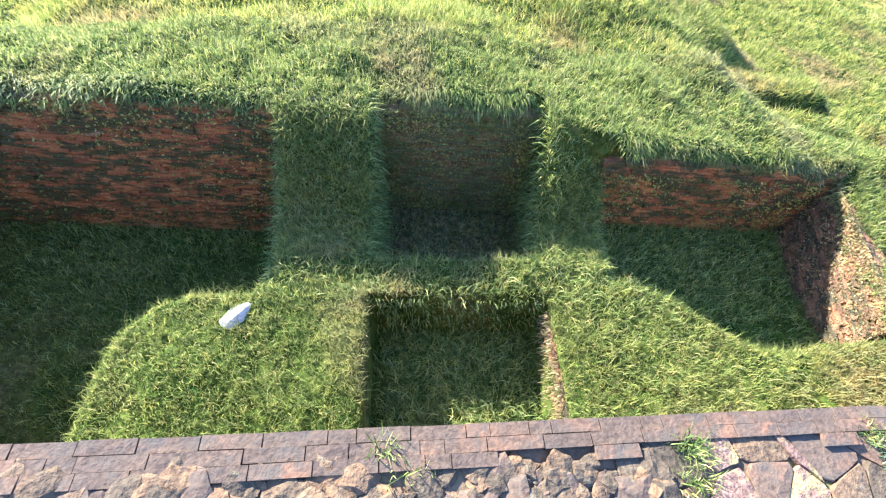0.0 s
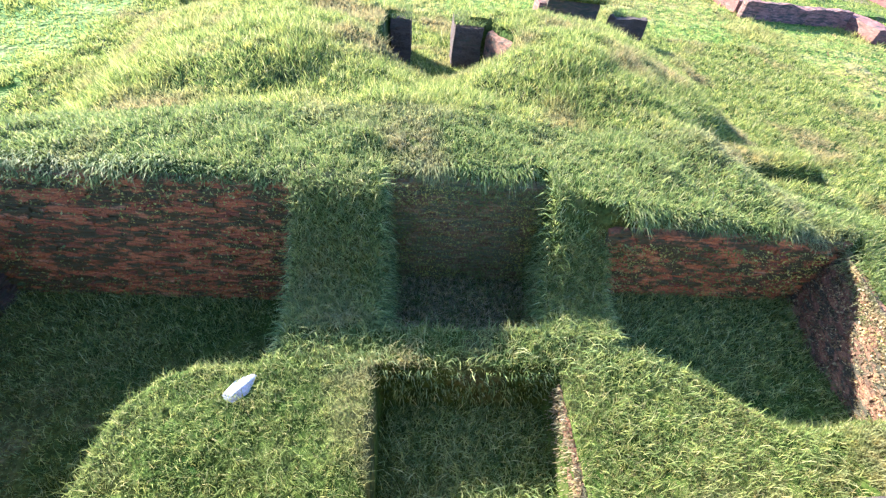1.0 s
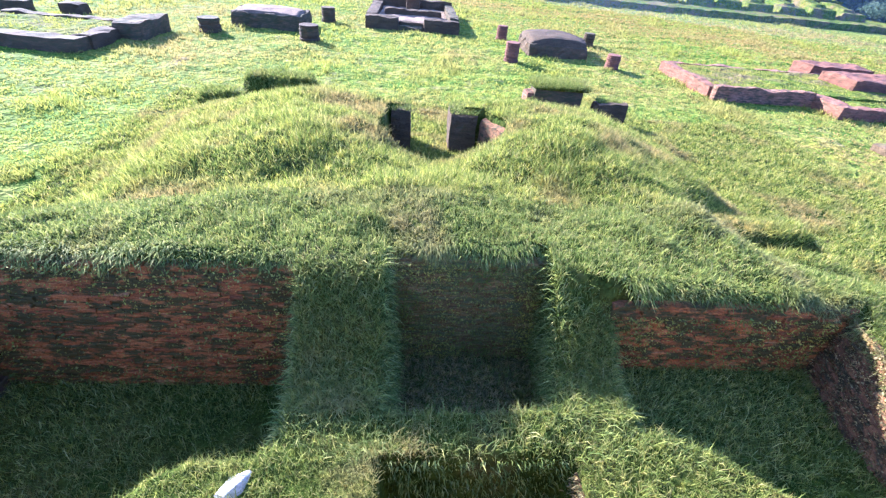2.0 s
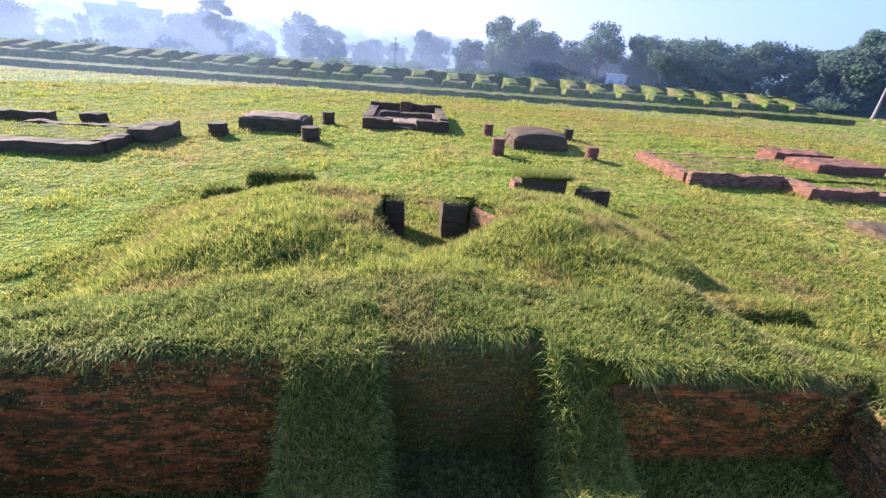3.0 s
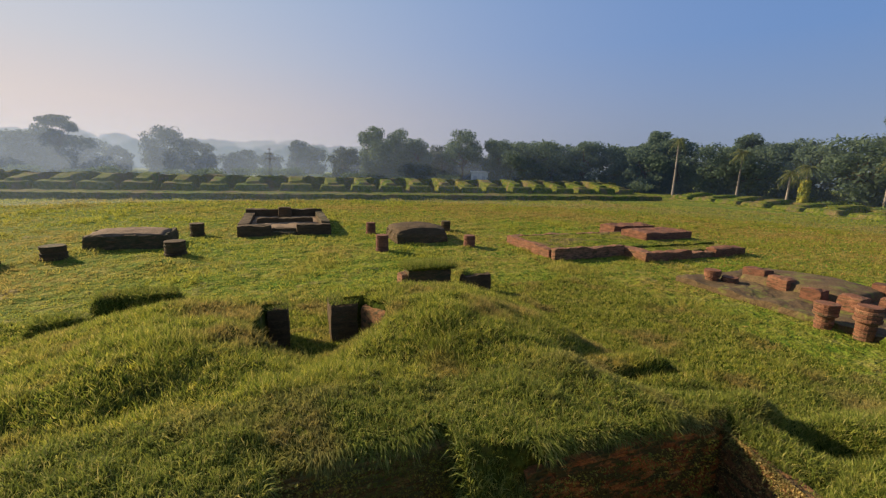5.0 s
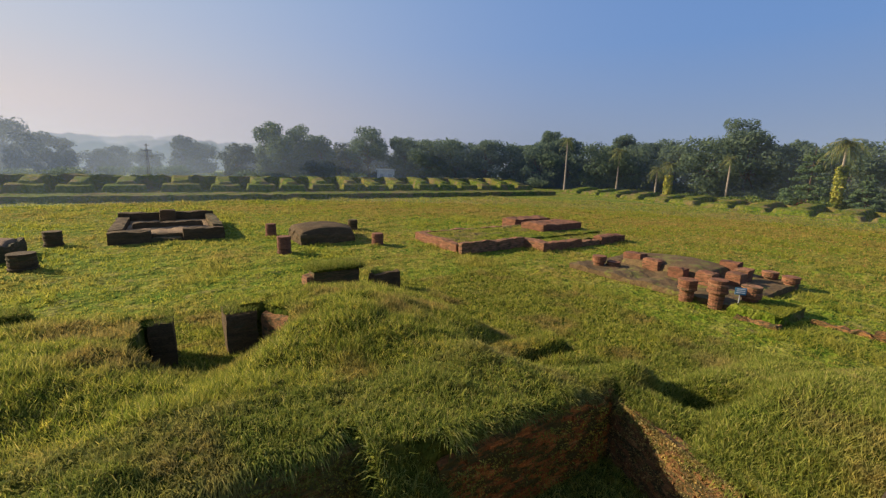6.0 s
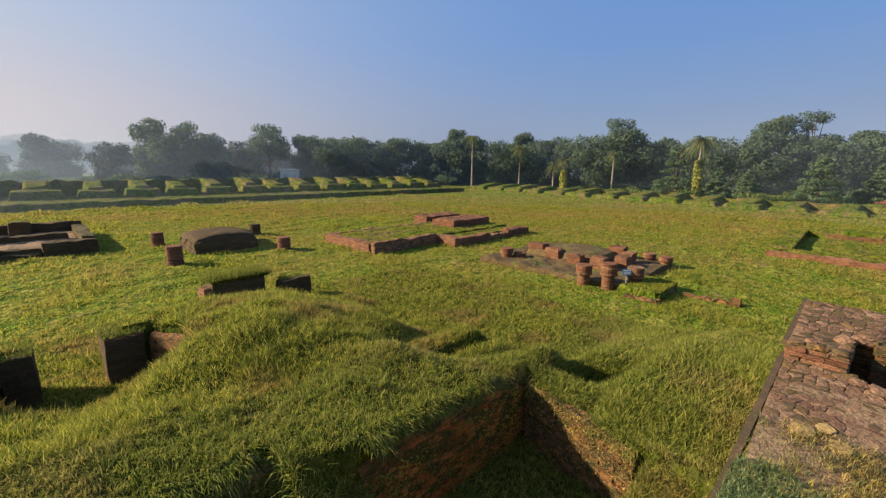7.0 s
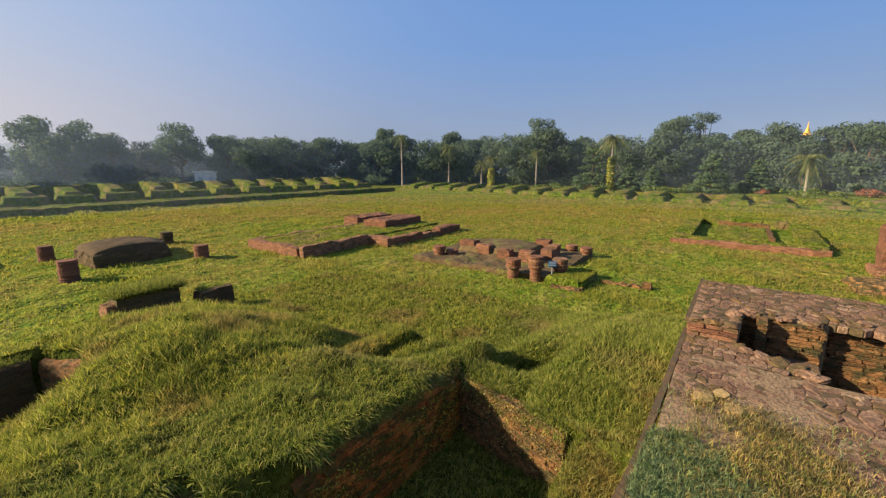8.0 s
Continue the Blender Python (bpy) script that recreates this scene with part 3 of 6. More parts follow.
def grow_grass():
    rng = np.random.RandomState(11)

    def scatter(x0, x1, y0, y1, per):
        n = int((x1 - x0) * (y1 - y0) * per)
        return rng.uniform(x0, x1, n), rng.uniform(y0, y1, n)

    def keep(x, y, steep=1.6):
        e = 0.05
        s = np.hypot(land(x + e, y) - land(x - e, y), land(x, y + e) - land(x, y - e)) / (2 * e)
        return s < steep
    def tufted(x, y, per, spread):
        """Several blades round each root."""
        vigour.append(np.repeat(rng.uniform(0.45, 1.0, len(x)) ** 1.5 * 1.75, per))
        x, y = np.repeat(x, per), np.repeat(y, per)
        return x + rng.normal(0, spread, len(x)), y + rng.normal(0, spread, len(y))
    vigour = []
    x, y = scatter(-6.5, 6.5, EDGE_Y + 0.02, 5.6, 350)
    x, y = tufted(x, y, 9, 0.028)
    more = np.where(~keep(x, y, 0.7) & (x > 4.2) & (y < 2.2), 3, 1)
    x, y, lush = np.repeat(x, more) + rng.normal(0, 0.01, more.sum()), np.repeat(y, more) + rng.normal(0, 0.01, more.sum()), np.repeat(vigour[-1], more)
    ok = (keep(x, y, 6.0) | ((x > 4.1) & (y < 2.4))) & (y > EDGE_Y)
    floor = (land(x, y) < 0.5) & (y < 4.3)
    ok &= ~(floor & (rng.uniform(size=len(x)) < np.where((x > -0.2) & (x < 1.7) & (y > 2.6), 0.8, 0.45)))
    x, y = x[ok], y[ok]
    tall = (0.06 + 0.09 * rng.uniform(size=len(x)) ** 2 + 0.06 * np.maximum(0, fbm(x, y, 3.0, 6))) * lush[ok]
    tall *= 0.75
    # piers and cell floors get the grass with shade in its colour
    shade_spots = ((y > 2.3) & (y < 3.75) & (((x > -1.4) & (x < -0.15)) | ((x > 1.65) & (x < 2.7)))) | ((land(x, y) < 0.5) & (y < 4.3))
    for mat, some, nm in ((GRASS, ~shade_spots, "lush green grass over the walls of the sunken cells"), (LUSH, shade_spots, "blue-green grass of the cells, their shade put into its colour")):
        blades("grass", x[some], y[some], tall[some], (0.004 + 0.0012 * np.hypot(x, y))[some] * rng.uniform(0.7, 1.3, some.sum()), 1.1, mat, nm, 1)
    x, y = scatter(-8, 14, 5.6, 15.5, 300)
    far = rng.uniform(size=len(x)) < np.clip(1.5 - np.hypot(x, y) / 14, 0.4, 1)
    x, y = tufted(x[far], y[far], 8, 0.04)
    ok = keep(x, y, 3.0) & ~((x > 6.1) & (x < 8.0) & (y > 5.94) & (y < 6.24))
    x, y = x[ok], y[ok]
    tall = (0.06 + 0.08 * rng.uniform(size=len(x)) ** 2 + 0.10 * np.maximum(0, fbm(x, y, 2.4, 7))) * vigour[-1][ok]
    blades("grass", x, y, tall, (0.005 + 0.0016 * np.hypot(x, y)) * rng.uniform(0.7, 1.3, len(x)), 1.0, MOUND_GRASS, "uneven grass with dry tufts on the mound, sunlight put into its colour", 2, double=False)
    x, y = scatter(5.3, 14, EDGE_Y + 0.02, 5.6, 330)
    x, y = tufted(x, y, 6, 0.03)
    more = np.where(keep(x, y, 0.7), 1, 4)
    x, y = np.repeat(x, more) + rng.normal(0, 0.012, more.sum()), np.repeat(y, more) + rng.normal(0, 0.012, more.sum())
    ok = keep(x, y, 9.0) & (y > EDGE_Y)
    x, y = x[ok], y[ok]
    tall = 0.07 + 0.11 * rng.uniform(size=len(x)) ** 2
    blades("grass", x, y, tall, (0.006 + 0.0015 * np.hypot(x, y)) * rng.uniform(0.7, 1.3, len(x)), 1.0, GRASS, "green grass on the bank beside the terrace", 3, double=False)
    def side_grass(x0, y0, x1, y1, floor, nx, ny, per, label, mat=GRASS, longest=0.2, lean=0.2):
        """Grass rooted in an upright face from (x0, y0) to (x1, y1) that looks along (nx, ny)."""
        n = int(math.hypot(x1 - x0, y1 - y0) * per)
        f = rng.uniform(size=n)
        x, y = x0 + (x1 - x0) * f, y0 + (y1 - y0) * f
        top = land(x - nx * 0.16, y - ny * 0.16)
        up = rng.uniform(0.02, 1.0, n)
        z = floor + (top - floor) * up
        x, y = x + nx * lean * (0.5 - up), y + ny * lean * (0.5 - up)
        long = rng.uniform(0.04, longest, n)
        base = np.stack([x - nx * 0.03, y - ny * 0.03, z], 1)
        jx, jy = rng.normal(0, 0.45, n), rng.normal(0, 0.45, n)
        go = np.stack([(nx + jx) * long, (ny + jy) * long, 0 * long], 1)
        mid = base + go * 0.4 + np.stack([0 * long, 0 * long, long * 0.35], 1)
        tip = base + go * 0.8 + np.stack([0 * long, 0 * long, long * rng.uniform(-0.5, 0.5, n)], 1)
        a = rng.uniform(0, 2 * np.pi, n)
        side = np.stack([np.cos(a), np.sin(a), 0 * a], 1) * rng.uniform(0.003, 0.0075, n)[:, None]
        v = np.stack([base - side, base + side, mid + side, mid - side, tip], 1).reshape(-1, 3)
        o = np.arange(n)[:, None] * 5
        tagged(new("grass", big_mesh("grass", v, np.concatenate([o + [0, 1, 2], o + [0, 2, 3], o + [3, 2, 4]]), mat)), label, "grass", kind="stuff")
    for x, y0, y1, floor, nx in [(-1.36, 2.25, 3.95, FLOOR_L, -1), (-0.2, 2.65, 4.25, FLOOR_M, 1), (1.88, 2.65, 4.3, FLOOR_M, -1), (2.62, 2.4, 3.6, FLOOR_R, 1)]:
        side_grass(x, y0, x, y1, floor, nx, 0, 2000 if x == 1.88 else 2900, "coarse grass clothing the side of a wall between cells", LUSH, lean=-0.16 if x == 1.88 else 0.2)
    side_grass(-0.14, 2.02, 1.73, 2.02, 0.15, 0, -1, 450, "coarse grass on the face of the cross wall", LUSH, 0.11, 0.05)
    side_grass(1.745, 0.5, 1.745, 1.96, 0.15, -1, 0, 1100, "dry straw hanging down the side of the pit", STRAW, 0.08, -0.02)
    # coarse blades over the shaded piers and the floor of the pit
    for x0, x1, y0, y1, n in [(-1.34, -0.2, 2.6, 3.9, 6500), (1.63, 2.6, 2.5, 3.5, 4500), (-1.3, 2.6, 2.05, 2.65, 1500), (-0.1, 1.68, 0.5, 1.95, 6000), (-5.4, -2.0, 2.2, 3.9, 3000), (2.7, 5.2, 2.0, 3.5, 4000)]:
        x, y = rng.uniform(x0, x1, n), rng.uniform(y0, y1, n)
        blades("grass", x, y, rng.uniform(0.07, 0.2, n), rng.uniform(0.006, 0.012, n), 1.5, GRASS if y0 > 2.1 else LUSH, "coarse green grass in the shade of the cells", 31)
    n = 13000
    x, y = rng.uniform(-0.15, 1.95, n), rng.uniform(2.72, 4.15, n)
    blades("dead_grass", x, y, rng.uniform(0.03, 0.09, n), rng.uniform(0.006, 0.012, n), 1.8, STRAW, "dead brown grass on the floor of the middle cell", 33, ground=lambda px, py: np.full(len(px), FLOOR_M))
    # short dense under-growth on the two front blocks, drier on the eastern one
    for x0, x1, mat, n in ((-2.7, -0.2, GRASS, 13000), (1.76, 4.4, GRASS, 9000), (1.76, 4.4, DRY_GRASS, 13000)):
        x, y = rng.uniform(x0, x1, n), rng.uniform(EDGE_Y + 0.02, 2.3, n)
        ok = (land(x, y) > 0.72) & (fbm(x, y, 1.7, 71) > (-0.25 if mat is DRY_GRASS else -1))
        x, y = x[ok], y[ok]
        blades("grass", x, y, rng.uniform(0.03, 0.075, len(x)), rng.uniform(0.004, 0.008, len(x)), 1.3, mat, "short matted grass over a front wall block", 35, double=False)
    # longer grass that hangs over the rims of the cells
    rims = [(-5.5, 4.02, -1.3, 4.02, 0, -1), (-0.2, 4.32, 1.65, 4.32, 0, -1), (2.6, 3.64, 5.9, 3.64, 0, -1), (5.95, 3.6, 5.34, 1.45, -0.96, 0.27)]
    for k, (ax, ay, bx, by, nx, ny) in enumerate(rims):
        n = int(math.hypot(bx - ax, by - ay) * (1150 if k < 3 else 900))
        f, back = rng.uniform(size=n), rng.uniform(-0.1, 0.2, n)
        ex, ey = ax + (bx - ax) * f, ay + (by - ay) * f
        x, y = ex - nx * back, ey - ny * back
        thick = (0.5 + 1.1 * np.maximum(0, fbm(x, y, 4.0, 51 + k)) + 0.4 * fbm(x, y, 13.0, 52)) * (1.0 if k < 3 else 0.75)
        out = rng.uniform(0.02, 0.13, n) * thick + 0.03
        base = np.stack([x, y, land(ex - nx * 0.13, ey - ny * 0.13) - 0.03 - np.maximum(0, -back) * 1.2], 1)
        jx, jy, up = rng.normal(0, 0.07, n), rng.normal(0, 0.03, n), rng.uniform(0.0, 0.09, n)
        go = np.stack([nx * out - ny * jx + nx * jy, ny * out + nx * jx + ny * jy, 0 * out], 1)
        mid = base + go * 0.6 + np.stack([0 * up, 0 * up, up], 1)
        tip = base + go * 1.15 + np.stack([0 * up, 0 * up, up - rng.uniform(0.0, 0.24, n) * rng.uniform(0, 1, n) * thick], 1)
        side = np.stack([-ny * rng.uniform(0.003, 0.006, n), nx * rng.uniform(0.003, 0.006, n), 0 * out], 1)
        v = np.stack([base - side, base + side, mid + side, mid - side, tip], 1).reshape(-1, 3)
        o = np.arange(n)[:, None] * 5
        tagged(new("hanging_grass", big_mesh("hanging_grass", v, np.concatenate([o + [0, 1, 2], o + [0, 2, 3], o + [3, 2, 4]]), GRASS)), "long grass hanging over the brick rim of a cell", "grass", kind="stuff")
    # low weeds rooted in the brick joints
    for k, (a, b, fy, z0, z1, n) in enumerate([(-5.4, -1.35, 3.87, -0.45, 1.72, 7000), (-0.2, 1.98, 4.16, -0.1, 1.7, 9500), (2.6, 5.6, 3.49, 0.45, 1.5, 5000)]):
        x, z = rng.uniform(a, b, n), rng.uniform(z0, z1, n)
        near_edge = np.maximum(np.abs(z - (z0 + z1) / 2) / (z1 - z0) * 2, np.abs(x - (a + b) / 2) / (b - a) * 2)
        ok = rng.uniform(size=n) < np.clip(near_edge ** 3 + 0.4 * (k == 1) + 0.1 + 0.5 * np.maximum(0, fbm(x, z, 2.2, 54)), 0, 1)
        x, z = x[ok], z[ok]
        n = len(x)
        c = np.stack([x, fy - 0.02 - rng.uniform(0, 0.04, n), z], 1)
        u, w = rng.normal(0, 0.0075, (n, 3)), rng.normal(0, 0.0075, (n, 3))
        v = np.stack([c - u, c + w, c + u, c - w], 1).reshape(-1, 3)
        o = np.arange(n)[:, None] * 4
        tagged(new("wall_weeds", big_mesh("wall_weeds", v, np.concatenate([o + [0, 1, 2], o + [0, 2, 3]]), CREEPER)), "tiny weeds and ferns growing from brick joints", "weeds", kind="stuff")
    n = 9000
    y, z = rng.uniform(1.5, 3.55, n), 1.5 - 1.1 * rng.uniform(size=n) ** 2.6
    c = np.stack([5.25 + 0.28 * (y - 1.5) - rng.uniform(0, 0.03, n) - 0.05 * (1.5 - z), y, z], 1)
    u, w = rng.normal(0, 0.007, (n, 3)), rng.normal(0, 0.007, (n, 3))
    o = np.arange(n)[:, None] * 4
    tagged(new("wall_weeds", big_mesh("wall_weeds", np.stack([c - u, c + w, c + u, c - w], 1).reshape(-1, 3), np.concatenate([o + [0, 1, 2], o + [0, 2, 3]]), STRAW)), "dry yellowish weeds clinging to the brick side wall", "weeds", kind="stuff")
    # grass on the heads of broken walls
    for x0, x1, y0, y1, z, n in [(-0.5, 0.0, 10.75, 11.7, 1.36, 900), (1.04, 1.76, 10.75, 11.7, 1.36, 1000), (4.42, 6.3, 14.98, 15.9, 1.0, 9000), (6.6, 7.5, 14.5, 15.0, 0.82, 900)]:
        x, y = rng.uniform(x0, x1, n), rng.uniform(y0, y1, n)
        blades("grass", x, y, (0.08 + 0.10 * rng.uniform(size=n)) * (2.4 if n > 3000 else 1.0), rng.uniform(0.012, 0.026, n) * (1.7 if n > 3000 else 1.0), 1.3, GRASS, "grass sprouting on the head of a broken wall", 20, double=False, ground=lambda px, py, z=z: np.full(len(px), z))
    # long grass over the low wall remains beside the mound, and on the filled plinths
    for x0, x1, y0, y1, n in ((-5.7, -3.1, 14.8, 15.9, 5000), (-6.7, -5.4, 13.4, 14.4, 2600)):
        x, y = rng.uniform(x0, x1, n), rng.uniform(y0, y1, n)
        blades("grass", x, y, rng.uniform(0.08, 0.28, n), rng.uniform(0.02, 0.04, n), 1.3, GRASS, "long grass over a buried wall remnant", 61, double=False)
    for x0, x1, y0, y1, z, n in ((14.4, 27.1, 19.5, 24.1, 0.47, 9000), (19.8, 27.1, 18.1, 19.5, 0.35, 2000), (-29.5, -14.0, 19.7, 23.5, 0.35, 9000), (31.4, 32.3, -4.5, 3.1, 0.38, 1800), (32.5, 43.0, -4.6, -3.6, 0.46, 2400), (32.5, 43.4, 2.3, 3.2, 0.46, 1800), (34.0, 40.4, -1.9, 0.9, 0.26, 2200), (16.9, 19.25, 4.8, 6.25, 0.33, 5000)):
        x, y = rng.uniform(x0, x1, n), rng.uniform(y0, y1, n)
        blades("grass", x, y, rng.uniform(0.06, 0.16, n), rng.uniform(0.03, 0.06, n), 1.3, FIELD_GRASS, "short grass on the filled floor of a ruin", 63, double=False, ground=lambda px, py, z=z: np.full(len(px), z))
    # blue-green grass patch on the terrace with a rim of dry straw
    for mat, n, cx, cy, rx, ry, sharp, nm in ((SEDGE, 60000, 3.25, 0.02, 0.7, 0.40, 1.3, "thick blue-green grass growing on the terrace paving"), (STRAW, 26000, 3.95, -0.5, 1.0, 0.75, 1.05, "dry straw-coloured grass round the green patch"), (GRASS, 9000, 3.7, -0.35, 1.0, 0.8, 0.95, "thin grass between the paving stones")):
        x, y = rng.uniform(2.55, 4.9, n), rng.uniform(-1.35, 0.38, n)
        ok = rng.uniform(size=n) < np.clip((sharp - np.hypot((x - cx) / rx, (y - cy) / ry) + 0.5 * fbm(x, y, 5, 9)) * 1.6, 0.02, 1)
        x, y = x[ok], y[ok]
        blades("grass", x, y, 0.03 + 0.06 * rng.uniform(size=len(x)), rng.uniform(0.004, 0.008, len(x)), 1.2, mat, nm, 7, ground=lambda px, py: np.full(len(px), TERRACE_Z - 0.06))
    for cx, cy, n in ((0.02, 0.30, 60), (1.52, 0.27, 220), (1.48, 0.12, 90), (2.6, 0.30, 90), (0.1, 0.2, 40)):
        x, y = rng.normal(cx, 0.05, n), rng.normal(cy, 0.03, n)
        blades("weed_tuft", x, y, rng.uniform(0.03, 0.09, n), rng.uniform(0.004, 0.008, n), 1.4, LUSH, "small tuft of weeds between the terrace bricks", 51, ground=lambda px, py: np.full(len(px), TERRACE_Z - 0.05))
    # field: tufts that thin out with distance
    n = 90000
    r = 12 + 60 * rng.uniform(size=n) ** 1.35
    a = rng.uniform(radians(-140), radians(62), n)
    x, y = np.sin(a + radians(78)) * r, np.cos(a + radians(78)) * r
    x, y = tufted(x, y, 5, 0.05)
    out = ((x < -8) | (x > 14) | (y > 15.5) | (y < EDGE_Y)) & ~((y < EDGE_Y) & (x < 11)) & ~on_plinth(x, y) & (y < 58)
    x, y = x[out], y[out]
    d = np.hypot(x, y)
    tall = (0.05 + 0.07 * rng.uniform(size=len(x)) + 0.20 * np.maximum(0, fbm(x, y, 1.3, 12))) * (0.8 + d / 70)
    blades("grass", x, y, tall, (0.010 + d * 0.0014) * rng.uniform(0.7, 1.3, len(x)), 1.2, FIELD_GRASS, "short yellow-green grass of the courtyard field", 4, double=False)
    # dry golden stretches towards the rear of the field
    for cx, cy, rx, ry, n in ((20, 42, 10, 5, 12000), (36, 26, 9, 9, 24000), (48, 12, 9, 8, 18000), (12, 48, 16, 3, 8000)):
        x, y = tufted(rng.normal(cx, rx, n // 4), rng.normal(cy, ry, n // 4), 4, 0.12)
        ok = ~on_plinth(x, y) & (y < 56) & (x < 62)
        x, y = x[ok], y[ok]
        blades("dry_grass", x, y, rng.uniform(0.06, 0.2, len(x)), rng.uniform(0.03, 0.07, len(x)), 1.4, STRAW_GOLD, "dry golden grass towards the rear of the field", 41, double=False)


build_ground()


# ---- terrace under the camera ----
UPPER_Z = 3.0


def build_terrace():
    root = thing("terrace", "weathered brick and flagstone terrace edge with a sunk recess", "terrace", kind="structure")
    for k, (x0, x1, y0, y1, z0, z1) in enumerate([(-7.0, 2.75, -9.0, EDGE_Y - 0.10, -0.2, TERRACE_Z - 0.07), (2.75, 5.85, -9.0, EDGE_Y - 0.10, -0.2, TERRACE_Z - 0.07), (5.85, 6.62, -0.25, EDGE_Y - 0.10, -0.2, TERRACE_Z - 0.07),
                                                   (5.85, 7.75, -1.15, -0.25, -0.2, 2.43), (5.85, 7.75, -9.0, -1.15, -0.2, 2.05), (5.85, 6.42, -0.52, -0.25, -0.2, TERRACE_Z - 0.072), (5.85, 6.2, -0.78, -0.52, -0.2, TERRACE_Z - 0.074), (5.85, 6.0, -1.0, -0.78, -0.2, TERRACE_Z - 0.071), (6.62, 9.15, -0.25, EDGE_Y - 0.12, -0.2, UPPER_Z - 0.05), (7.45, 9.15, -1.22, -0.25, -0.2, UPPER_Z - 0.05),
                                                   (7.75, 9.15, -9.0, -1.22, -0.2, UPPER_Z - 0.05)]):
        part("core", worn_box(x0, x1, y0, y1, z0, z1, 0.025, 0.45, 3 + k), MORTAR if k else EARTH, root)
    return root


terrace = build_terrace()


# ---- brick faces of the sunken cells ----
def brick_face(name, label, x0, x1, y, z0, z1, mat, seed, thick=0.16, turn=0.0, batter=0.05, course=0.052):
    """A wall of courses facing -y at y (turn 0), built of bricks on a core; turned about its left end."""
    rng = random.Random(seed)
    wall = thing(name, label, "wall", (x0, y, 0), turn, kind="structure")
    L = x1 - x0
    part("core", worn_box(0, L, 0.07, 0.07 + thick, z0, z1 - 0.04, 0.012, 0.3, seed), mat, wall)
    h = course
    kinds = [brick_mesh(1.0, 0.13, h * 0.86, seed * 17 + k, mat, 0.16) for k in range(6)]
    rows = int((z1 - z0) / h)
    spots = []
    for r in range(rows):
        at = -rng.uniform(0, 0.2)
        while at < L:
            w = rng.uniform(0.16, 0.30)
            a, b = max(at, 0), min(at + w, L)
            if b - a > 0.05:
                spots.append(((a + b) / 2, z0 + r * h, b - a - 0.008))
            at += w
    mid = L / 2
    spots.sort(key=lambda s: abs(s[0] - mid) + abs(s[1] - (z0 + z1) / 2) * 0.8)
    rest_v, rest_f = [], []
    for k, (cx, cz, w) in enumerate(spots):
        me = kinds[rng.randrange(6)]
        out = rng.uniform(-0.012, 0.012) + (0.015 if rng.random() < 0.05 else 0)
        m = Matrix.Translation((cx, out + batter * (1 - (cz - z0) / (z1 - z0)) * -1 + 0.055, cz)) @ Matrix.Diagonal((w, 1, 1, 1)) @ pose(0, 0, 0, 0, 0, rng.uniform(-3, 3))
        if k < 300:
            part_mesh("brick", me, wall, at=m)
        else:
            o = len(rest_v)
            rest_v += [m @ v.co for v in me.vertices]
            rest_f += [tuple(i + o for i in p.vertices) for p in me.polygons]
    if rest_v:
        tagged(part_mesh("brickwork", mesh_of("brickwork", rest_v, rest_f, mat), wall), kind="stuff")
    return wall


brick_face("wall_west_cell", "red brick wall with dark moss patches under the grass edge", -5.5, -1.2, 3.93, FLOOR_L, 1.74, MOSSY_BRICK, 3, course=0.045)
brick_face("wall_middle_cell", "dark mossy brick wall of the small middle cell", -0.25, 2.1, 4.22, FLOOR_M, 1.72, OLIVE_BRICK, 5, course=0.045)
brick_face("wall_east_cell", "red brick wall darkened by moss in the corner cell", 2.52, 5.88, 3.55, FLOOR_R, 1.62, MOSSY_BRICK, 8, course=0.045)
brick_face("wall_side_cell", "side brick wall with sunlit upper courses", 5.84, 8.02, 3.6, FLOOR_R, 1.5, TAN_BRICK, 9, turn=-105.7)
brick_face("wall_recess", "sunlit red brick wall of the terrace recess", 7.40, 8.33, -0.25, 2.4, UPPER_Z - 0.03, TAN_BRICK, 14, turn=-90, batter=0.02)
brick_face("wall_recess_inner", "orange brick wall of the deeper terrace recess", 7.68, 9.86, -1.24, 2.03, UPPER_Z - 0.03, TAN_BRICK, 15, turn=-90, batter=0.02)
brick_face("wall_terrace_step", "two courses of red brick edging a terrace step", 6.60, 7.18, 0.34, TERRACE_Z - 0.08, UPPER_Z - 0.02, BRICK, 16, turn=-90, batter=0.0, course=0.065)
# darker brick than its neighbours: the wall's deep shadow is put into the colour
brick_face("wall_far_side_cell", "brick wall closing the cell, its shade put into darker brick", -5.5, -2.1, 0.5, FLOOR_L, 1.45, DARK_BRICK, 12, turn=90)


brick_face("wall_pit", "thin sunlit brick edge of the small pit", 1.775, 3.275, 1.98, 0.12, 0.78, TAN_BRICK, 18, thick=0.05, turn=-90, batter=0.01)


# ---- masonry of the courtyard ----
RED_STUMP = rough_surface("dark_red_brick", [(0.1, (0.09, 0.05, 0.035)), (0.5, (0.20, 0.09, 0.055)), (0.9, (0.30, 0.14, 0.085))], 3, 24, dark=0.4, spread=0.3, stretch=(1, 1, 4))


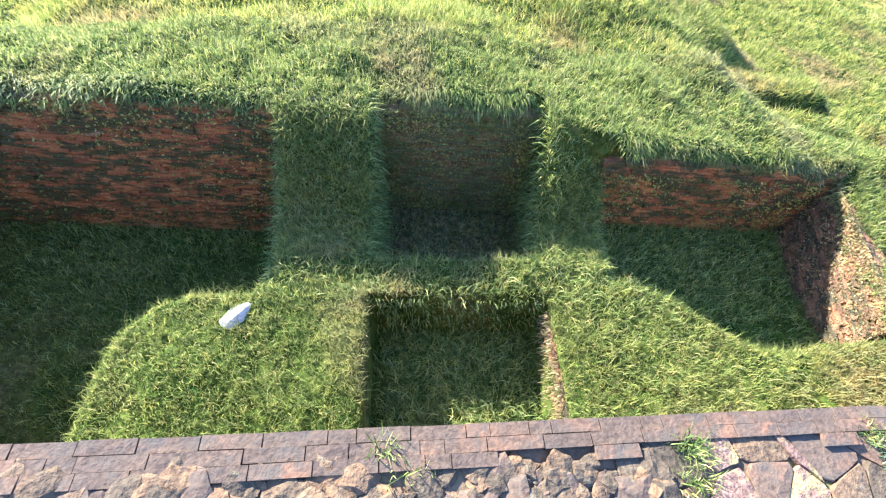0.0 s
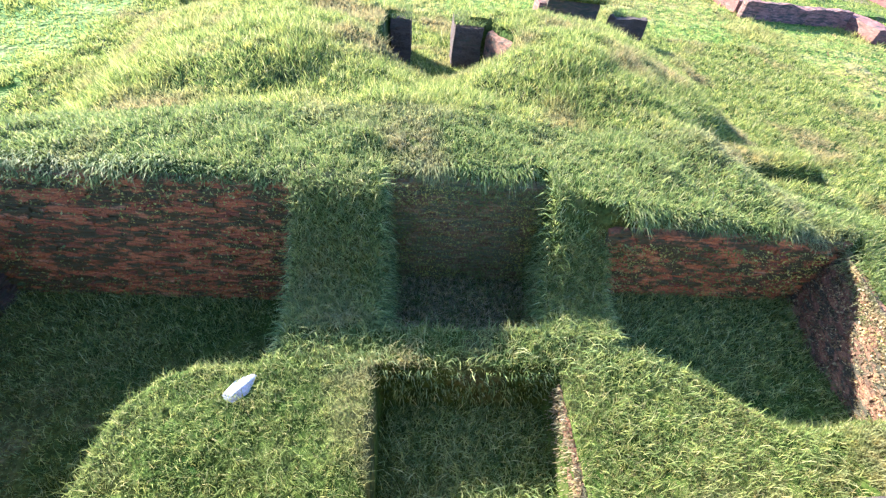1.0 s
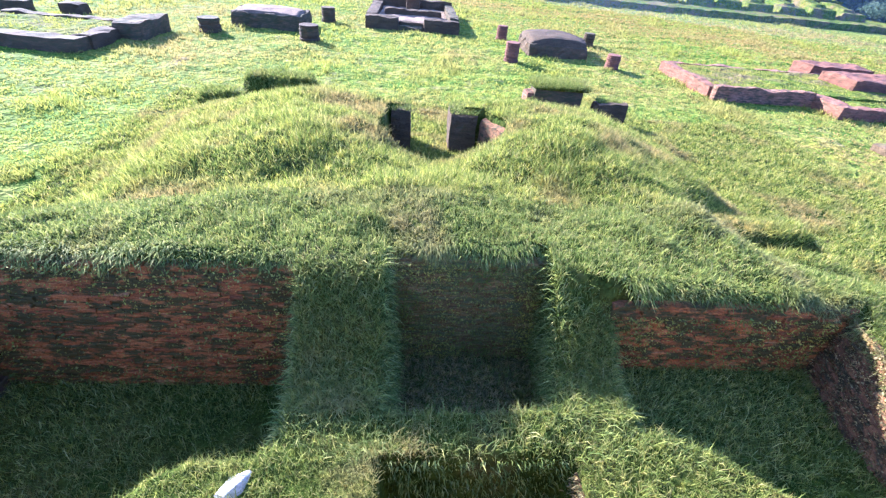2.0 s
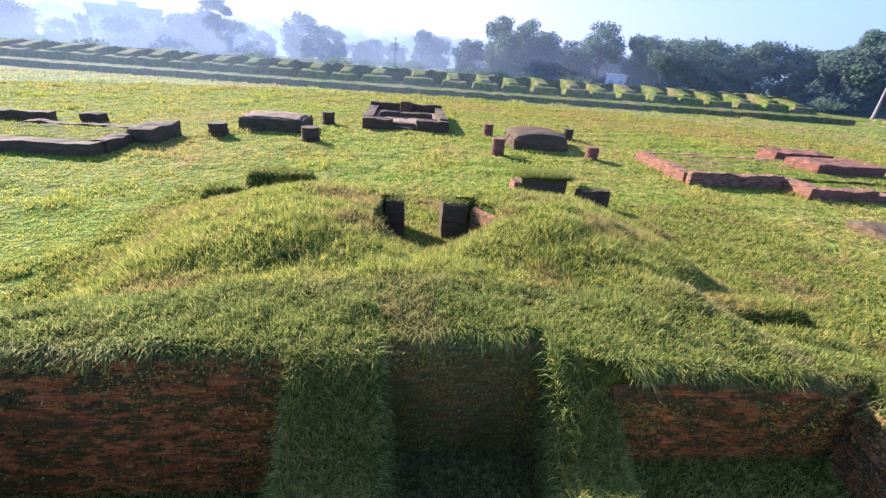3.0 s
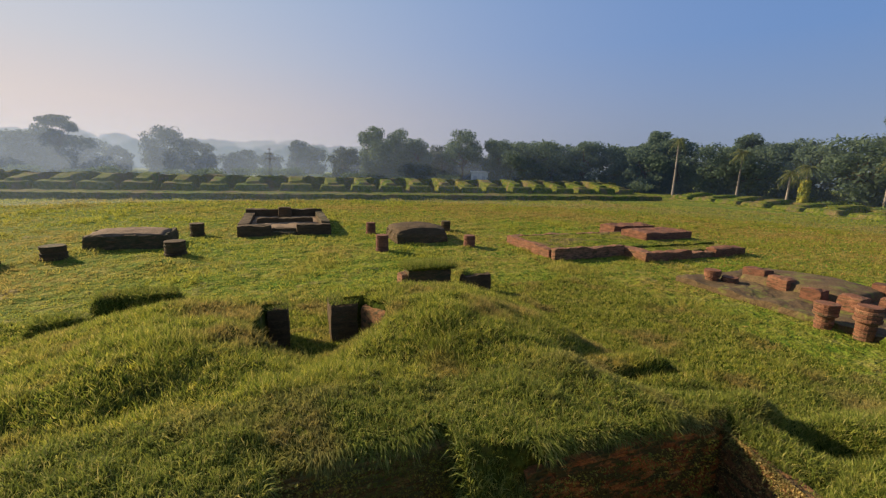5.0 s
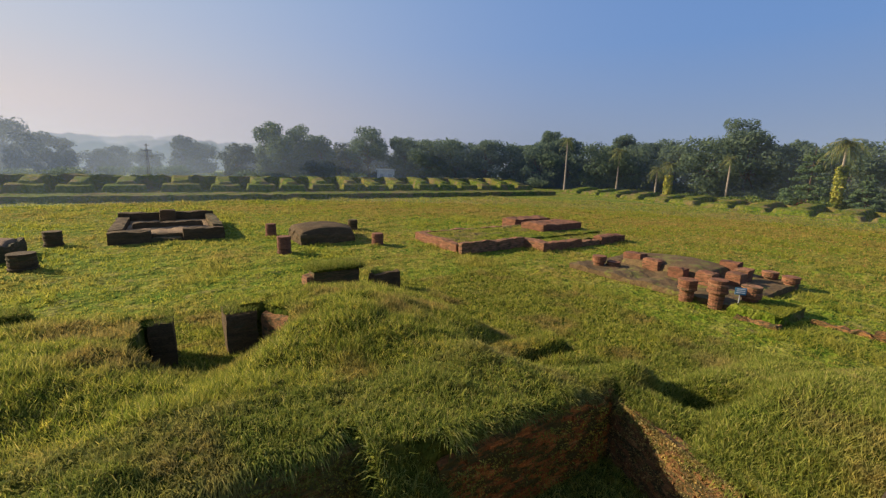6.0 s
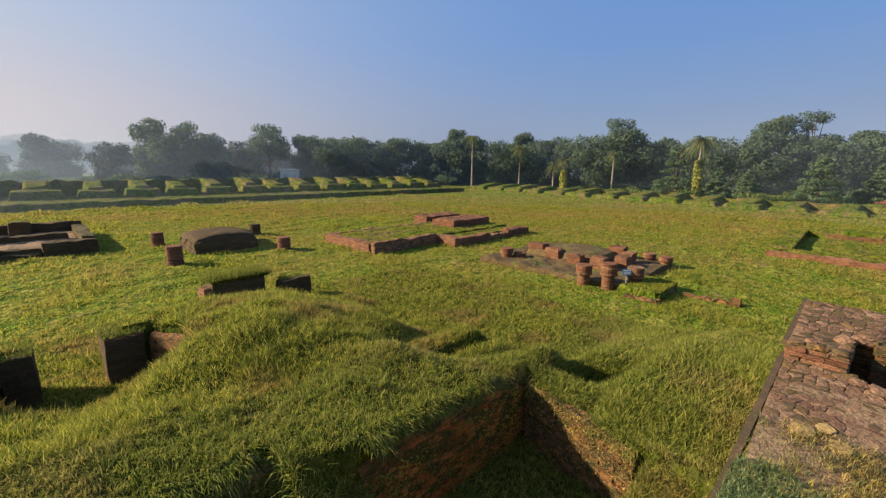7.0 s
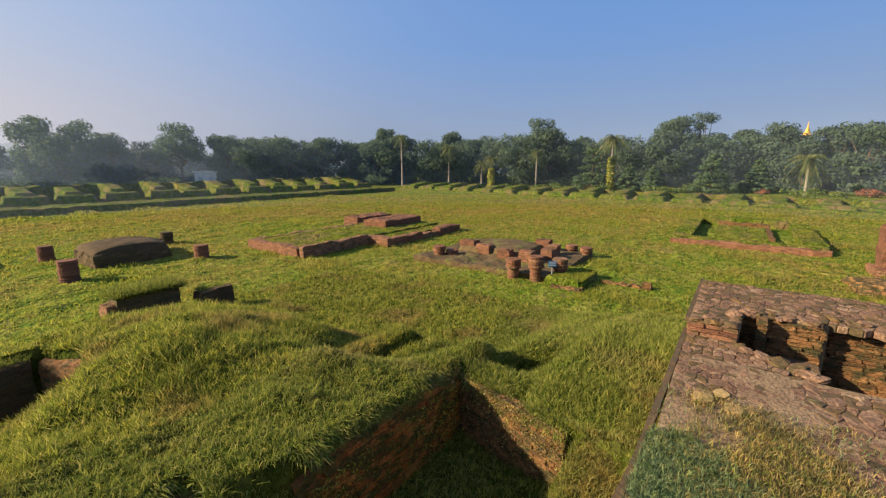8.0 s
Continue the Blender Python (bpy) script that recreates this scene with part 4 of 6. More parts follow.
def brick_stub(name_label, at, r=0.36, h=0.95, courses=9, mat=BRICK, seed=1, drum=False):
    """Stump of a round pillar: stacked worn courses on a footing."""
    rng = random.Random(seed)
    root = thing("pillar_stump", name_label, "pillar", at, rng.uniform(0, 90), group="pillar stumps")
    for c in range(courses):
        bm = bmesh.new()
        rr = r * (1 + rng.uniform(-0.05, 0.05)) * ((0.82 if c < courses * 0.45 else 1.1) if drum else (1.06 if c < 2 else 1.0))
        seg = 18
        hh = h / courses
        ring = []
        for z, k in ((0.0, 0.97), (0.15, 1.0), (0.85, 1.0), (1.0, 0.96)):
            row = []
            for s in range(seg):
                a = 2 * math.pi * s / seg
                q = rr * k * (1 + 0.05 * noise.noise(Vector((math.cos(a) * 3 + seed, math.sin(a) * 3, c * 0.7))))
                row.append(bm.verts.new((q * math.cos(a), q * math.sin(a), (c + z) * hh)))
            ring.append(row)
        for a, b in zip(ring, ring[1:]):
            for s in range(seg):
                bm.faces.new([a[s], a[(s + 1) % seg], b[(s + 1) % seg], b[s]])
        bm.faces.new(ring[-1])
        bm.faces.new(ring[0][::-1])
        part("course", bm, mat, root)
    return root


for k, (x, y, r, h, dark) in enumerate([(5.75, 29.6, 0.34, 0.85, 0), (5.26, 23.6, 0.36, 0.98, 0), (10.8, 23.5, 0.36, 0.8, 0), (11.7, 30.0, 0.36, 0.8, 1), (-10.4, 24.7, 0.5, 0.75, 1), (-5.4, 30.8, 0.42, 0.85, 1), (-5.4, 24.7, 0.5, 0.8, 1)]):
    brick_stub("weathered round brick pillar stump standing in the grass", (x, y, -0.02), r, h, 9, DARK_BRICK if dark else RED_STUMP, k + 1)


def ruin(name, label, category, boxes, mat, seed, at=(0, 0, 0), turn=0, rag=0.05):
    """A masonry ruin made of worn blocks; each box is a named part (name, x0, x1, y0, y1, z0, z1, material)."""
    root = thing(name, label, category, at, turn)
    for k, (nm, *b, m) in enumerate(boxes):
        part(nm, worn_box(*b, rag, 0.17 if b[1] - b[0] < 8 else 0.3, seed + k, 0.09), m or mat, root)
    return root


def dome_part(x0, x1, y0, y1, z0, rise, mat, parent, seed, name="dome"):
    """A worn low dome on a square footing."""
    xs, ys = np.linspace(x0, x1, 26), np.linspace(y0, y1, 26)
    X, Y = np.meshgrid(xs, ys)
    u, w = (X - (x0 + x1) / 2) / ((x1 - x0) / 2), (Y - (y0 + y1) / 2) / ((y1 - y0) / 2)
    Z = z0 + rise * np.sqrt(np.clip(1 - np.maximum(u ** 2, w ** 2) * 0.6 - np.minimum(u ** 2, w ** 2) * 0.4, 0, 1)) + 0.05 * fbm(X, Y, 2.2, seed) + 0.025 * fbm(X, Y, 6, seed + 1)
    Z[0], Z[-1], Z[:, 0], Z[:, -1] = z0 - 0.25, z0 - 0.25, z0 - 0.25, z0 - 0.25
    nx = len(xs)
    i = (np.arange(25)[:, None] * nx + np.arange(25)).ravel()
    tris = np.concatenate([np.stack([i, i + 1, i + nx + 1], 1), np.stack([i, i + nx + 1, i + nx], 1)])
    part_mesh(name, big_mesh(name, np.stack([X.ravel(), Y.ravel(), Z.ravel()], 1), tris, mat), parent)


# flat-topped votive stupas either side of the shrine
stupa = ruin("votive_stupa", "low square dark brick stupa base with a flat worn top", "stupa", [("base", -10.1, -6.2, 26.7, 29.3, -0.1, 0.75, None)], DARK_BRICK, 31, rag=0.09)
dome_part(-10.0, -6.3, 26.8, 29.2, 0.66, 0.3, MORTAR, stupa, 3)
stupa = ruin("votive_stupa", "low dark brick stupa base with a domed worn top", "stupa", [("base", 6.6, 10.1, 25.4, 28.6, -0.1, 0.62, None), ("step", 9.9, 10.5, 27.0, 28.7, -0.1, 0.7, None)], DARK_BRICK, 41, rag=0.1)
dome_part(6.62, 10.08, 25.45, 28.55, 0.5, 0.62, DARK_BRICK, stupa, 5)
# small shrine with steps and inner walls
ruin("shrine_ruin", "dark brick shrine ruin with low walls and front steps", "ruin", [
    ("front_wall", -3.0, -0.9, 29.8, 30.6, -0.1, 0.72, None), ("front_wall", 0.7, 3.0, 29.8, 30.6, -0.1, 0.74, None),
    ("step", -0.9, 0.7, 29.8, 30.3, -0.1, 0.25, None), ("step", -0.9, 0.7, 30.2, 30.7, -0.1, 0.45, None),
    ("side_wall", -3.0, -2.3, 30.6, 37.2, -0.1, 0.75, None), ("side_wall", 2.4, 3.0, 30.6, 37.2, -0.1, 0.85, None),
    ("back_wall", -3.0, 3.0, 37.2, 37.9, -0.1, 1.0, None), ("inner_wall", -2.0, 2.0, 33.4, 34.0, -0.1, 0.75, None),
    ("altar", -0.5, 0.5, 36.2, 37.0, -0.1, 1.25, None), ("terrace_floor", -2.3, 2.4, 30.6, 37.2, -0.1, 0.4, MORTAR)], DARK_BRICK, 51)
# cross-shaped plinth
ruin("cross_plinth", "red brick cross-shaped plinth with a grassed top", "ruin", [
    ("front_wall", 14.0, 19.0, 19.0, 19.4, -0.1, 0.66, None), ("side_wall", 13.9, 14.3, 19.4, 24.3, -0.1, 0.56, None),
    ("return_wall", 19.0, 19.7, 17.4, 19.6, -0.1, 0.55, None), ("porch_wall", 19.7, 22.6, 17.4, 18.0, -0.1, 0.52, None),
    ("porch_wall", 22.6, 24.6, 17.5, 18.0, -0.1, 0.36, None), ("porch_wall", 24.6, 27.3, 17.4, 18.1, -0.1, 0.56, None),
    ("fill", 14.3, 27.2, 19.4, 24.2, -0.1, 0.50, BANK_TURF), ("fill", 19.7, 27.2, 18.0, 19.6, -0.1, 0.38, BANK_TURF),
    ("back_wall", 14.5, 24.0, 24.2, 24.7, -0.1, 0.5, None)], BRICK, 61)
ruin("brick_pedestal", "square red brick pedestal on the cross-shaped plinth", "pedestal", [("base", 22.6, 26.8, 20.9, 23.2, 0.3, 1.0, None)], BRICK, 71)
ruin("brick_pedestal", "square red brick pedestal on the cross-shaped plinth", "pedestal", [("base", 23.3, 27.4, 24.6, 26.2, -0.05, 0.9, None)], BRICK, 72)
# left platform
ruin("platform_ruin", "low dark brick platform wall, partly buried in grass", "ruin", [
    ("front_wall", -30.0, -13.2, 18.8, 19.6, -0.1, 0.55, None), ("side_wall", -13.9, -13.1, 19.6, 21.6, -0.1, 0.52, None),
    ("corner_block", -13.4, -12.2, 21.6, 24.4, -0.1, 0.75, None), ("back_wall", -19.5, -13.4, 23.6, 24.1, -0.1, 0.45, None),
    ("fill", -30.0, -13.8, 19.6, 23.6, -0.1, 0.38, BANK_TURF), ("back_wall", -30.0, -20.0, 26.0, 26.6, -0.1, 0.5, None), ("block", -18.6, -17.5, 26.2, 27.0, -0.1, 0.55, None)], DARK_BRICK, 81)
# grass-capped blocks behind the mound
ruin("brick_block", "grass-topped dark brick block beside the mound", "ruin", [("wall", 4.4, 6.2, 15.0, 15.8, -0.1, 1.05, None), ("buttress", 4.15, 4.45, 15.05, 15.9, -0.1, 0.85, BRICK)], DARK_BRICK, 91)
ruin("brick_block", "small dark brick block beside the mound", "ruin", [("wall", 6.55, 7.6, 14.3, 15.0, -0.1, 0.86, None)], DARK_BRICK, 93)
# door jambs in the niche of the mound
ruin("door_jamb", "dark brick door jamb set in the mound", "jamb", [("wall", -0.5, 0.0, 10.75, 11.7, 0.1, 1.37, None)], DARK_BRICK, 95)
ruin("door_jamb", "dark brick door jamb set in the mound", "jamb", [("wall", 1.04, 1.76, 10.75, 11.7, 0.1, 1.37, None)], DARK_BRICK, 97)
# pillared plinth
ruin("niche_lining", "sunlit rough brick lining at the side of the mound niche", "brickwork", [("wall", 0.0, 1.35, 0.0, 0.4, 0.1, 1.34, None)], TAN_BRICK, 99, at=(1.8, 10.76, 0), turn=-69.2)
ruin("trench_wall", "dark brick face along a narrow trench in the grass", "brickwork", [("wall", 6.25, 7.9, 6.27, 6.43, 0.0, 0.76, None)], DARK_BRICK, 131)
plinth = ruin("pillared_plinth", "earth-topped brick plinth with a worn round dais", "ruin", [
    ("plinth", 17.3, 23.8, 6.3, 14.0, -0.1, 0.25, EARTH), ("wall", 20.2, 20.9, 11.9, 12.7, 0.2, 0.8, None), ("wall", 19.8, 20.4, 10.7, 11.5, 0.2, 0.75, None),
    ("wall", 19.2, 19.8, 9.2, 9.9, 0.2, 0.75, None), ("wall", 19.2, 19.9, 8.0, 8.7, 0.2, 0.8, None), ("wall", 20.4, 21.1, 7.4, 8.0, 0.2, 0.8, None), ("wall", 21.6, 22.3, 7.6, 8.2, 0.2, 0.75, None), ("wall", 20.6, 21.3, 12.6, 13.1, 0.2, 0.75, None), ("wall", 22.6, 23.2, 8.4, 9.2, 0.2, 0.85, None)], BRICK, 101)
dome_part(19.9, 23.4, 8.6, 12.9, 0.22, 0.5, EARTH, plinth, 7, "dais")
for k, (x, y, h) in enumerate([(18.4, 13.0, 0.75), (17.0, 7.9, 0.95), (17.2, 6.9, 1.15), (18.0, 6.1, 1.0), (23.6, 7.4, 0.6), (23.3, 6.5, 0.6), (18.9, 12.5, 0.5)]):
    brick_stub("orange brick pillar stump at the edge of the plinth", (x, y, -0.03), 0.31, h, 9, BRICK, k + 40, True)
# low sunk platform
ruin("sunk_platform", "low rectangular brick platform with a grassed sunk floor", "ruin", [
    ("front_wall", 30.9, 31.3, -4.7, 3.3, -0.1, 0.36, BRICK), ("rim", 31.3, 32.4, -4.6, 3.2, -0.1, 0.42, BANK_TURF), ("side_rim", 32.4, 43.0, -4.7, -3.5, -0.1, 0.5, BANK_TURF),
    ("side_rim", 32.4, 43.5, 2.2, 3.3, -0.1, 0.5, BANK_TURF), ("back_rim", 42.6, 44.0, -3.5, 2.2, -0.1, 0.66, BANK_TURF), ("inner_step", 33.9, 40.5, -2.0, 1.0, -0.1, 0.3, BANK_TURF), ("inner_wall", 40.5, 41.0, -2.3, 1.0, -0.1, 0.56, TAN_BRICK), ("inner_wall", 33.9, 40.5, -2.3, -2.0, -0.1, 0.34, TAN_BRICK)], BRICK, 111)
# broken wall near the sign
ruin("wall_remnant", "low broken brick wall with a raised grass pad", "ruin", [
    ("wall", 16.55, 16.85, 4.7, 6.1, -0.1, 0.22, None), ("fill", 16.85, 19.3, 4.75, 6.3, -0.1, 0.36, BANK_TURF), ("wall", 18.5, 18.75, 2.7, 4.5, -0.1, 0.18, None), ("wall", 18.45, 18.8, 2.5, 2.8, -0.1, 0.3, None)], TAN_BRICK, 121, rag=0.11)


ruin("brick_pier", "tall dark red brick pier with rubble at its foot", "pier", [("shaft", 26.9, 28.3, -7.6, -5.75, -0.1, 2.3, None), ("footing", 26.6, 28.6, -7.8, -5.5, -0.1, 0.35, None)], BRICK, 141, rag=0.07)
ruin("earth_mound", "low mound of earth and broken brick in the grass", "mound", [("body", 22.6, 25.2, -6.4, -4.3, -0.1, 0.3, TAN_BRICK)], TAN_BRICK, 143, rag=0.2)


def sign_board():
    root = thing("sign_board", "small blue sign with white lettering on a thin post", "sign", (17.3, 6.2, 0), -50)
    bm = bmesh.new()
    bmesh.ops.create_cone(bm, cap_ends=True, segments=8, radius1=0.02, radius2=0.02, depth=0.8, matrix=Matrix.Translation((0, 0, 0.4)))
    part("post", bm, STEEL, root)
    bm = bmesh.new()
    bmesh.ops.create_cube(bm, size=1, matrix=Matrix.Translation((0, -0.03, 0.85)) @ Matrix.Diagonal((0.36, 0.02, 0.26, 1)))
    board = part("board", bm, SIGN_BLUE, root)
    for z in (0.93, 0.86, 0.79):
        bm = bmesh.new()
        bmesh.ops.create_cube(bm, size=1, matrix=Matrix.Translation((0, -0.044, z)) @ Matrix.Diagonal((0.28, 0.006, 0.03, 1)))
        part("text_bar", bm, SIGN_WHITE, board)


sign_board()


# ---- grassed cells of the monastery wings ----
def mound_mesh(w, seed):
    """A grass-covered front wall piece between two cell doors, with the cross wall that climbs to the rear behind it."""
    xs, ys = np.linspace(-w / 2 - 0.25, w / 2 + 0.25, 30), np.concatenate([np.linspace(-0.35, 2.2, 18), np.linspace(2.4, 7.0, 12)])
    X, Y = np.meshgrid(xs, ys)
    xx, yy = X + 0.12 * fbm(X + seed, Y, 1.4, seed), Y + 0.12 * fbm(X, Y + seed, 1.1, seed + 3)
    block = (1 - step01(np.abs(xx) - w / 2, -0.3, 0.02)) * step01(yy, -0.1, 0.12) * (1 - step01(yy, 1.7, 2.3))
    block = block * (0.98 + 0.14 * step01(yy, 0.1, 1.6) + 0.08 * fbm(X + seed, Y, 1.5, seed))
    ridge = (1 - step01(np.abs(xx) - (w * 0.29), -0.4, 0.15)) * step01(yy, 0.5, 1.7) * (1.4 + 0.5 * step01(yy, 1.5, 5.5) + 0.1 * fbm(X + seed, Y, 0.9, seed + 1))
    Z = np.maximum(block, ridge) - 0.12
    nx, ny = len(xs), len(ys)
    i = (np.arange(ny - 1)[:, None] * nx + np.arange(nx - 1)).ravel()
    tris = np.concatenate([np.stack([i, i + 1, i + nx + 1], 1), np.stack([i, i + nx + 1, i + nx], 1)])
    me = big_mesh("grass_mound", np.stack([X.ravel(), Y.ravel(), Z.ravel()], 1), tris, BANK_TURF)
    me.polygons.foreach_set("use_smooth", np.ones(len(me.polygons), bool))
    return me


def wing(origin, turn, places, seed, tall, step_front, step_high, rear_high):
    """A row of ruined cells on a low raised platform: places are (distance along the row, width of the wall piece)."""
    kinds = {round(w, 1): [mound_mesh(w, seed + k + int(w * 10)) for k in range(4)] for w in sorted({round(w, 1) for _, w in places})}
    rng = random.Random(seed)
    base = pose(*origin, 0, 0, turn)
    a, b = min(p for p, _ in places) - 5, max(p for p, _ in places) + 3
    for k, (p, w) in enumerate(places):
        ob = new("grass_mound", kinds[round(w, 1)][rng.randrange(4)])
        ob.matrix_basis = base @ Matrix.Translation((p + rng.uniform(-0.15, 0.15), rng.uniform(-0.15, 0.15), step_high)) @ Matrix.Diagonal((rng.uniform(0.96, 1.04), 1, tall(k) * rng.uniform(0.88, 1.12), 1))
        tagged(ob, "grass-covered wall remnant between two monastery cells", "mound", group="cell walls of the monastery wings")
    for nm, bm, label in (("rear_bank", worn_box(a, b, 6.4, 7.5, -0.1, rear_high, 0.2, 0.8, seed, 0.45), "long grassed rear wall of the ruined monastery cells"),
                          ("platform_step", worn_box(a, b, -step_front, 6.5, -0.1, step_high, 0.1, 0.9, seed + 5, 0.12), "low grassed step in front of the row of cells")):
        o = part(nm, bm, BANK_TURF)
        o.matrix_basis = base
        tagged(o, label, "bank", kind="structure")


wing((0, 62.7, 0), -2.4, [(-8.8 - 4.33 * k, 3.9) for k in range(14)][::-1] + [(-4.2, 4.6), (1.7, 4.6)] + [(6.7 + 4.36 * k, 4.0) for k in range(13)], 5, lambda k: 1.0, 5.3, 0.72, 2.5)
wing((69.0, 57.5, 0), -95.5, [(4.75 * k, 4.1) for k in range(17)], 9, lambda k: 0.62 * (1 - 0.45 * max(0, k - 9) / 8), 1.2, 0.18, 0.95)


# ---- trees and distance ----
def leaf_cloud(centres, count, size, seed, flat=0.8):
    rng = np.random.RandomState(seed)
    c = np.array([p[:3] for p in centres])
    r = np.array([p[3] for p in centres])
    w = r ** 2 / (r ** 2).sum()
    k = rng.choice(len(c), count, p=w)
    d = rng.normal(size=(count, 3))
    d /= np.linalg.norm(d, axis=1, keepdims=True)
    rad = r[k] * rng.uniform(0.3, 1.1, count) ** 0.6
    at = c[k] + d * rad[:, None] * [1, 1, flat]
    face = d + 0.55 * rng.normal(size=(count, 3))
    u = np.cross(face, rng.normal(size=(count, 3)))
    u /= np.linalg.norm(u, axis=1, keepdims=True)
    v = np.cross(face, u)
    v /= np.linalg.norm(v, axis=1, keepdims=True)
    s = size * rng.uniform(0.6, 1.3, count)[:, None]
    vs = np.stack([at - u * s, at + u * s * 0.5 + v * s * 0.6, at + u * s * 0.9 - v * s * 0.55], 1).reshape(-1, 3)
    return vs, np.arange(count)[:, None] * 3 + [0, 1, 2]


def tube(bm, points, radii, seg=7):
    rings = []
    for k, (p, r) in enumerate(zip(points, radii)):
        d = (Vector(points[min(k + 1, len(points) - 1)]) - Vector(points[max(k - 1, 0)])).normalized()
        q = d.to_track_quat("Z", "Y")
        rings.append([bm.verts.new(Vector(p) + q @ Vector((r * math.cos(2 * math.pi * s / seg), r * math.sin(2 * math.pi * s / seg), 0))) for s in range(seg)])
    for a, b in zip(rings, rings[1:]):
        for s in range(seg):
            bm.faces.new([a[s], a[(s + 1) % seg], b[(s + 1) % seg], b[s]])
    bm.faces.new(rings[-1])


def broad_tree(height, spread, seed, leaf, label, crown_from=0.25, count=2600, size=0.42, at=(0, 0, 0), flat=0.8, tiers=26):
    rng = random.Random(seed)
    root = thing("tree", label, "tree", at, group="trees round the ruins")
    bm = bmesh.new()
    top = Vector((rng.uniform(-0.5, 0.5), rng.uniform(-0.5, 0.5), height * 0.62))
    r0 = height * 0.022
    tube(bm, [(0, 0, -0.3), (top.x * 0.3, top.y * 0.3, height * 0.25), tuple(top)], [r0, r0 * 0.75, r0 * 0.3])
    blobs = []
    n = tiers
    for k in range(n):
        a, h = k * 2.4 + rng.uniform(-0.4, 0.4), height * rng.uniform(crown_from + 0.12, 0.9)
        f = 1 - abs(h / height - 0.55) * 1.1
        q = Vector((math.cos(a) * spread * f * rng.uniform(0.35, 0.8), math.sin(a) * spread * f * rng.uniform(0.35, 0.8), h))
        blobs.append((*q, spread * rng.uniform(0.22, 0.4)))
        start = Vector((top.x * 0.4, top.y * 0.4, height * rng.uniform(0.22, 0.5)))
        tube(bm, [tuple(start), tuple((start + q) / 2 + Vector((0, 0, -0.2))), tuple(q)], [r0 * 0.45, r0 * 0.3, r0 * 0.1], 5)
    blobs.append((top.x, top.y, height * 0.88, spread * 0.3))
    part("trunk", bm, BARK, root)
    v, t = leaf_cloud(blobs, count, size, seed, flat)
    part_mesh("crown", big_mesh("crown", v, t, leaf), root)
    return root


def palm_tree(height, seed, label, at, crown=2.0, creeper=False, fronds=34):
    rng = random.Random(seed)
    root = thing("palm_tree", label, "palm tree", at, rng.uniform(0, 360), group="palms behind the ruins")
    bm = bmesh.new()
    bend = rng.uniform(-0.25, 0.25)
    pts = [(bend * (k / 6) ** 2, 0, -0.2 + (height + 0.2) * k / 6) for k in range(7)]
    tube(bm, pts, [0.26, 0.2, 0.18, 0.17, 0.16, 0.16, 0.15], 8)
    part("trunk", bm, PALE_BARK, root)
    for k in range(fronds):
        a, up = rng.uniform(0, 2 * math.pi), rng.uniform(-0.9, 1.2)
        bm = bmesh.new()
        prev = None
        spine = []
        for s in range(7):
            f = s / 6
            out = crown * f * (math.cos(up) * 0.75 + 0.35)
            z = crown * (math.sin(up) * f - 0.75 * f * f)
            spine.append(Vector((bend + math.cos(a) * out, math.sin(a) * out, height + z)))
        side = Vector((-math.sin(a), math.cos(a), 0))
        for s in range(6):
            p, q = spine[s], spine[s + 1]
            for sg in (-1, 1):
                for h in range(3):
                    b = p.lerp(q, h / 3)
                    tip = b + side * sg * crown * 0.28 * (1 - s / 8) + (q - p) * 0.6 + Vector((0, 0, -crown * 0.14))
                    bm.faces.new([bm.verts.new(b), bm.verts.new(b + (q - p) * 0.22), bm.verts.new(tip)])
        part("frond", bm, PALM_LEAF, root)
    if creeper:
        v, t = leaf_cloud([(bend * (k / 10) ** 2, 0, height * (0.05 + 0.07 * k), 0.8) for k in range(9)], 2200, 0.25, seed)
        part_mesh("creeper", big_mesh("creeper", v, t, CREEPER), root, "yellow-green leaves climbing the trunk")
    return root


def shrub(name, label, mat, at, r, h, seed, count=350):
    rng = random.Random(seed)
    v, t = leaf_cloud([(rng.uniform(-r, r) * 0.6, rng.uniform(-r, r) * 0.6, h * rng.uniform(0.3, 0.7), r * rng.uniform(0.4, 0.7)) for _ in range(5)], count, 0.2, seed, h / r * 0.6)
    v[:, 2] = np.maximum(v[:, 2], -0.05)
    ob = new(name, big_mesh(name, v, t, mat))
    ob.matrix_basis = pose(*at, 0, 0, seed * 37)
    return tagged(ob, label, "shrub", group="shrubs behind the ruins")


def polar(yaw, dist):
    """A place on the field, degrees left of straight ahead and metres from the camera."""
    return (-math.sin(radians(yaw)) * dist, math.cos(radians(yaw)) * dist, -0.1)


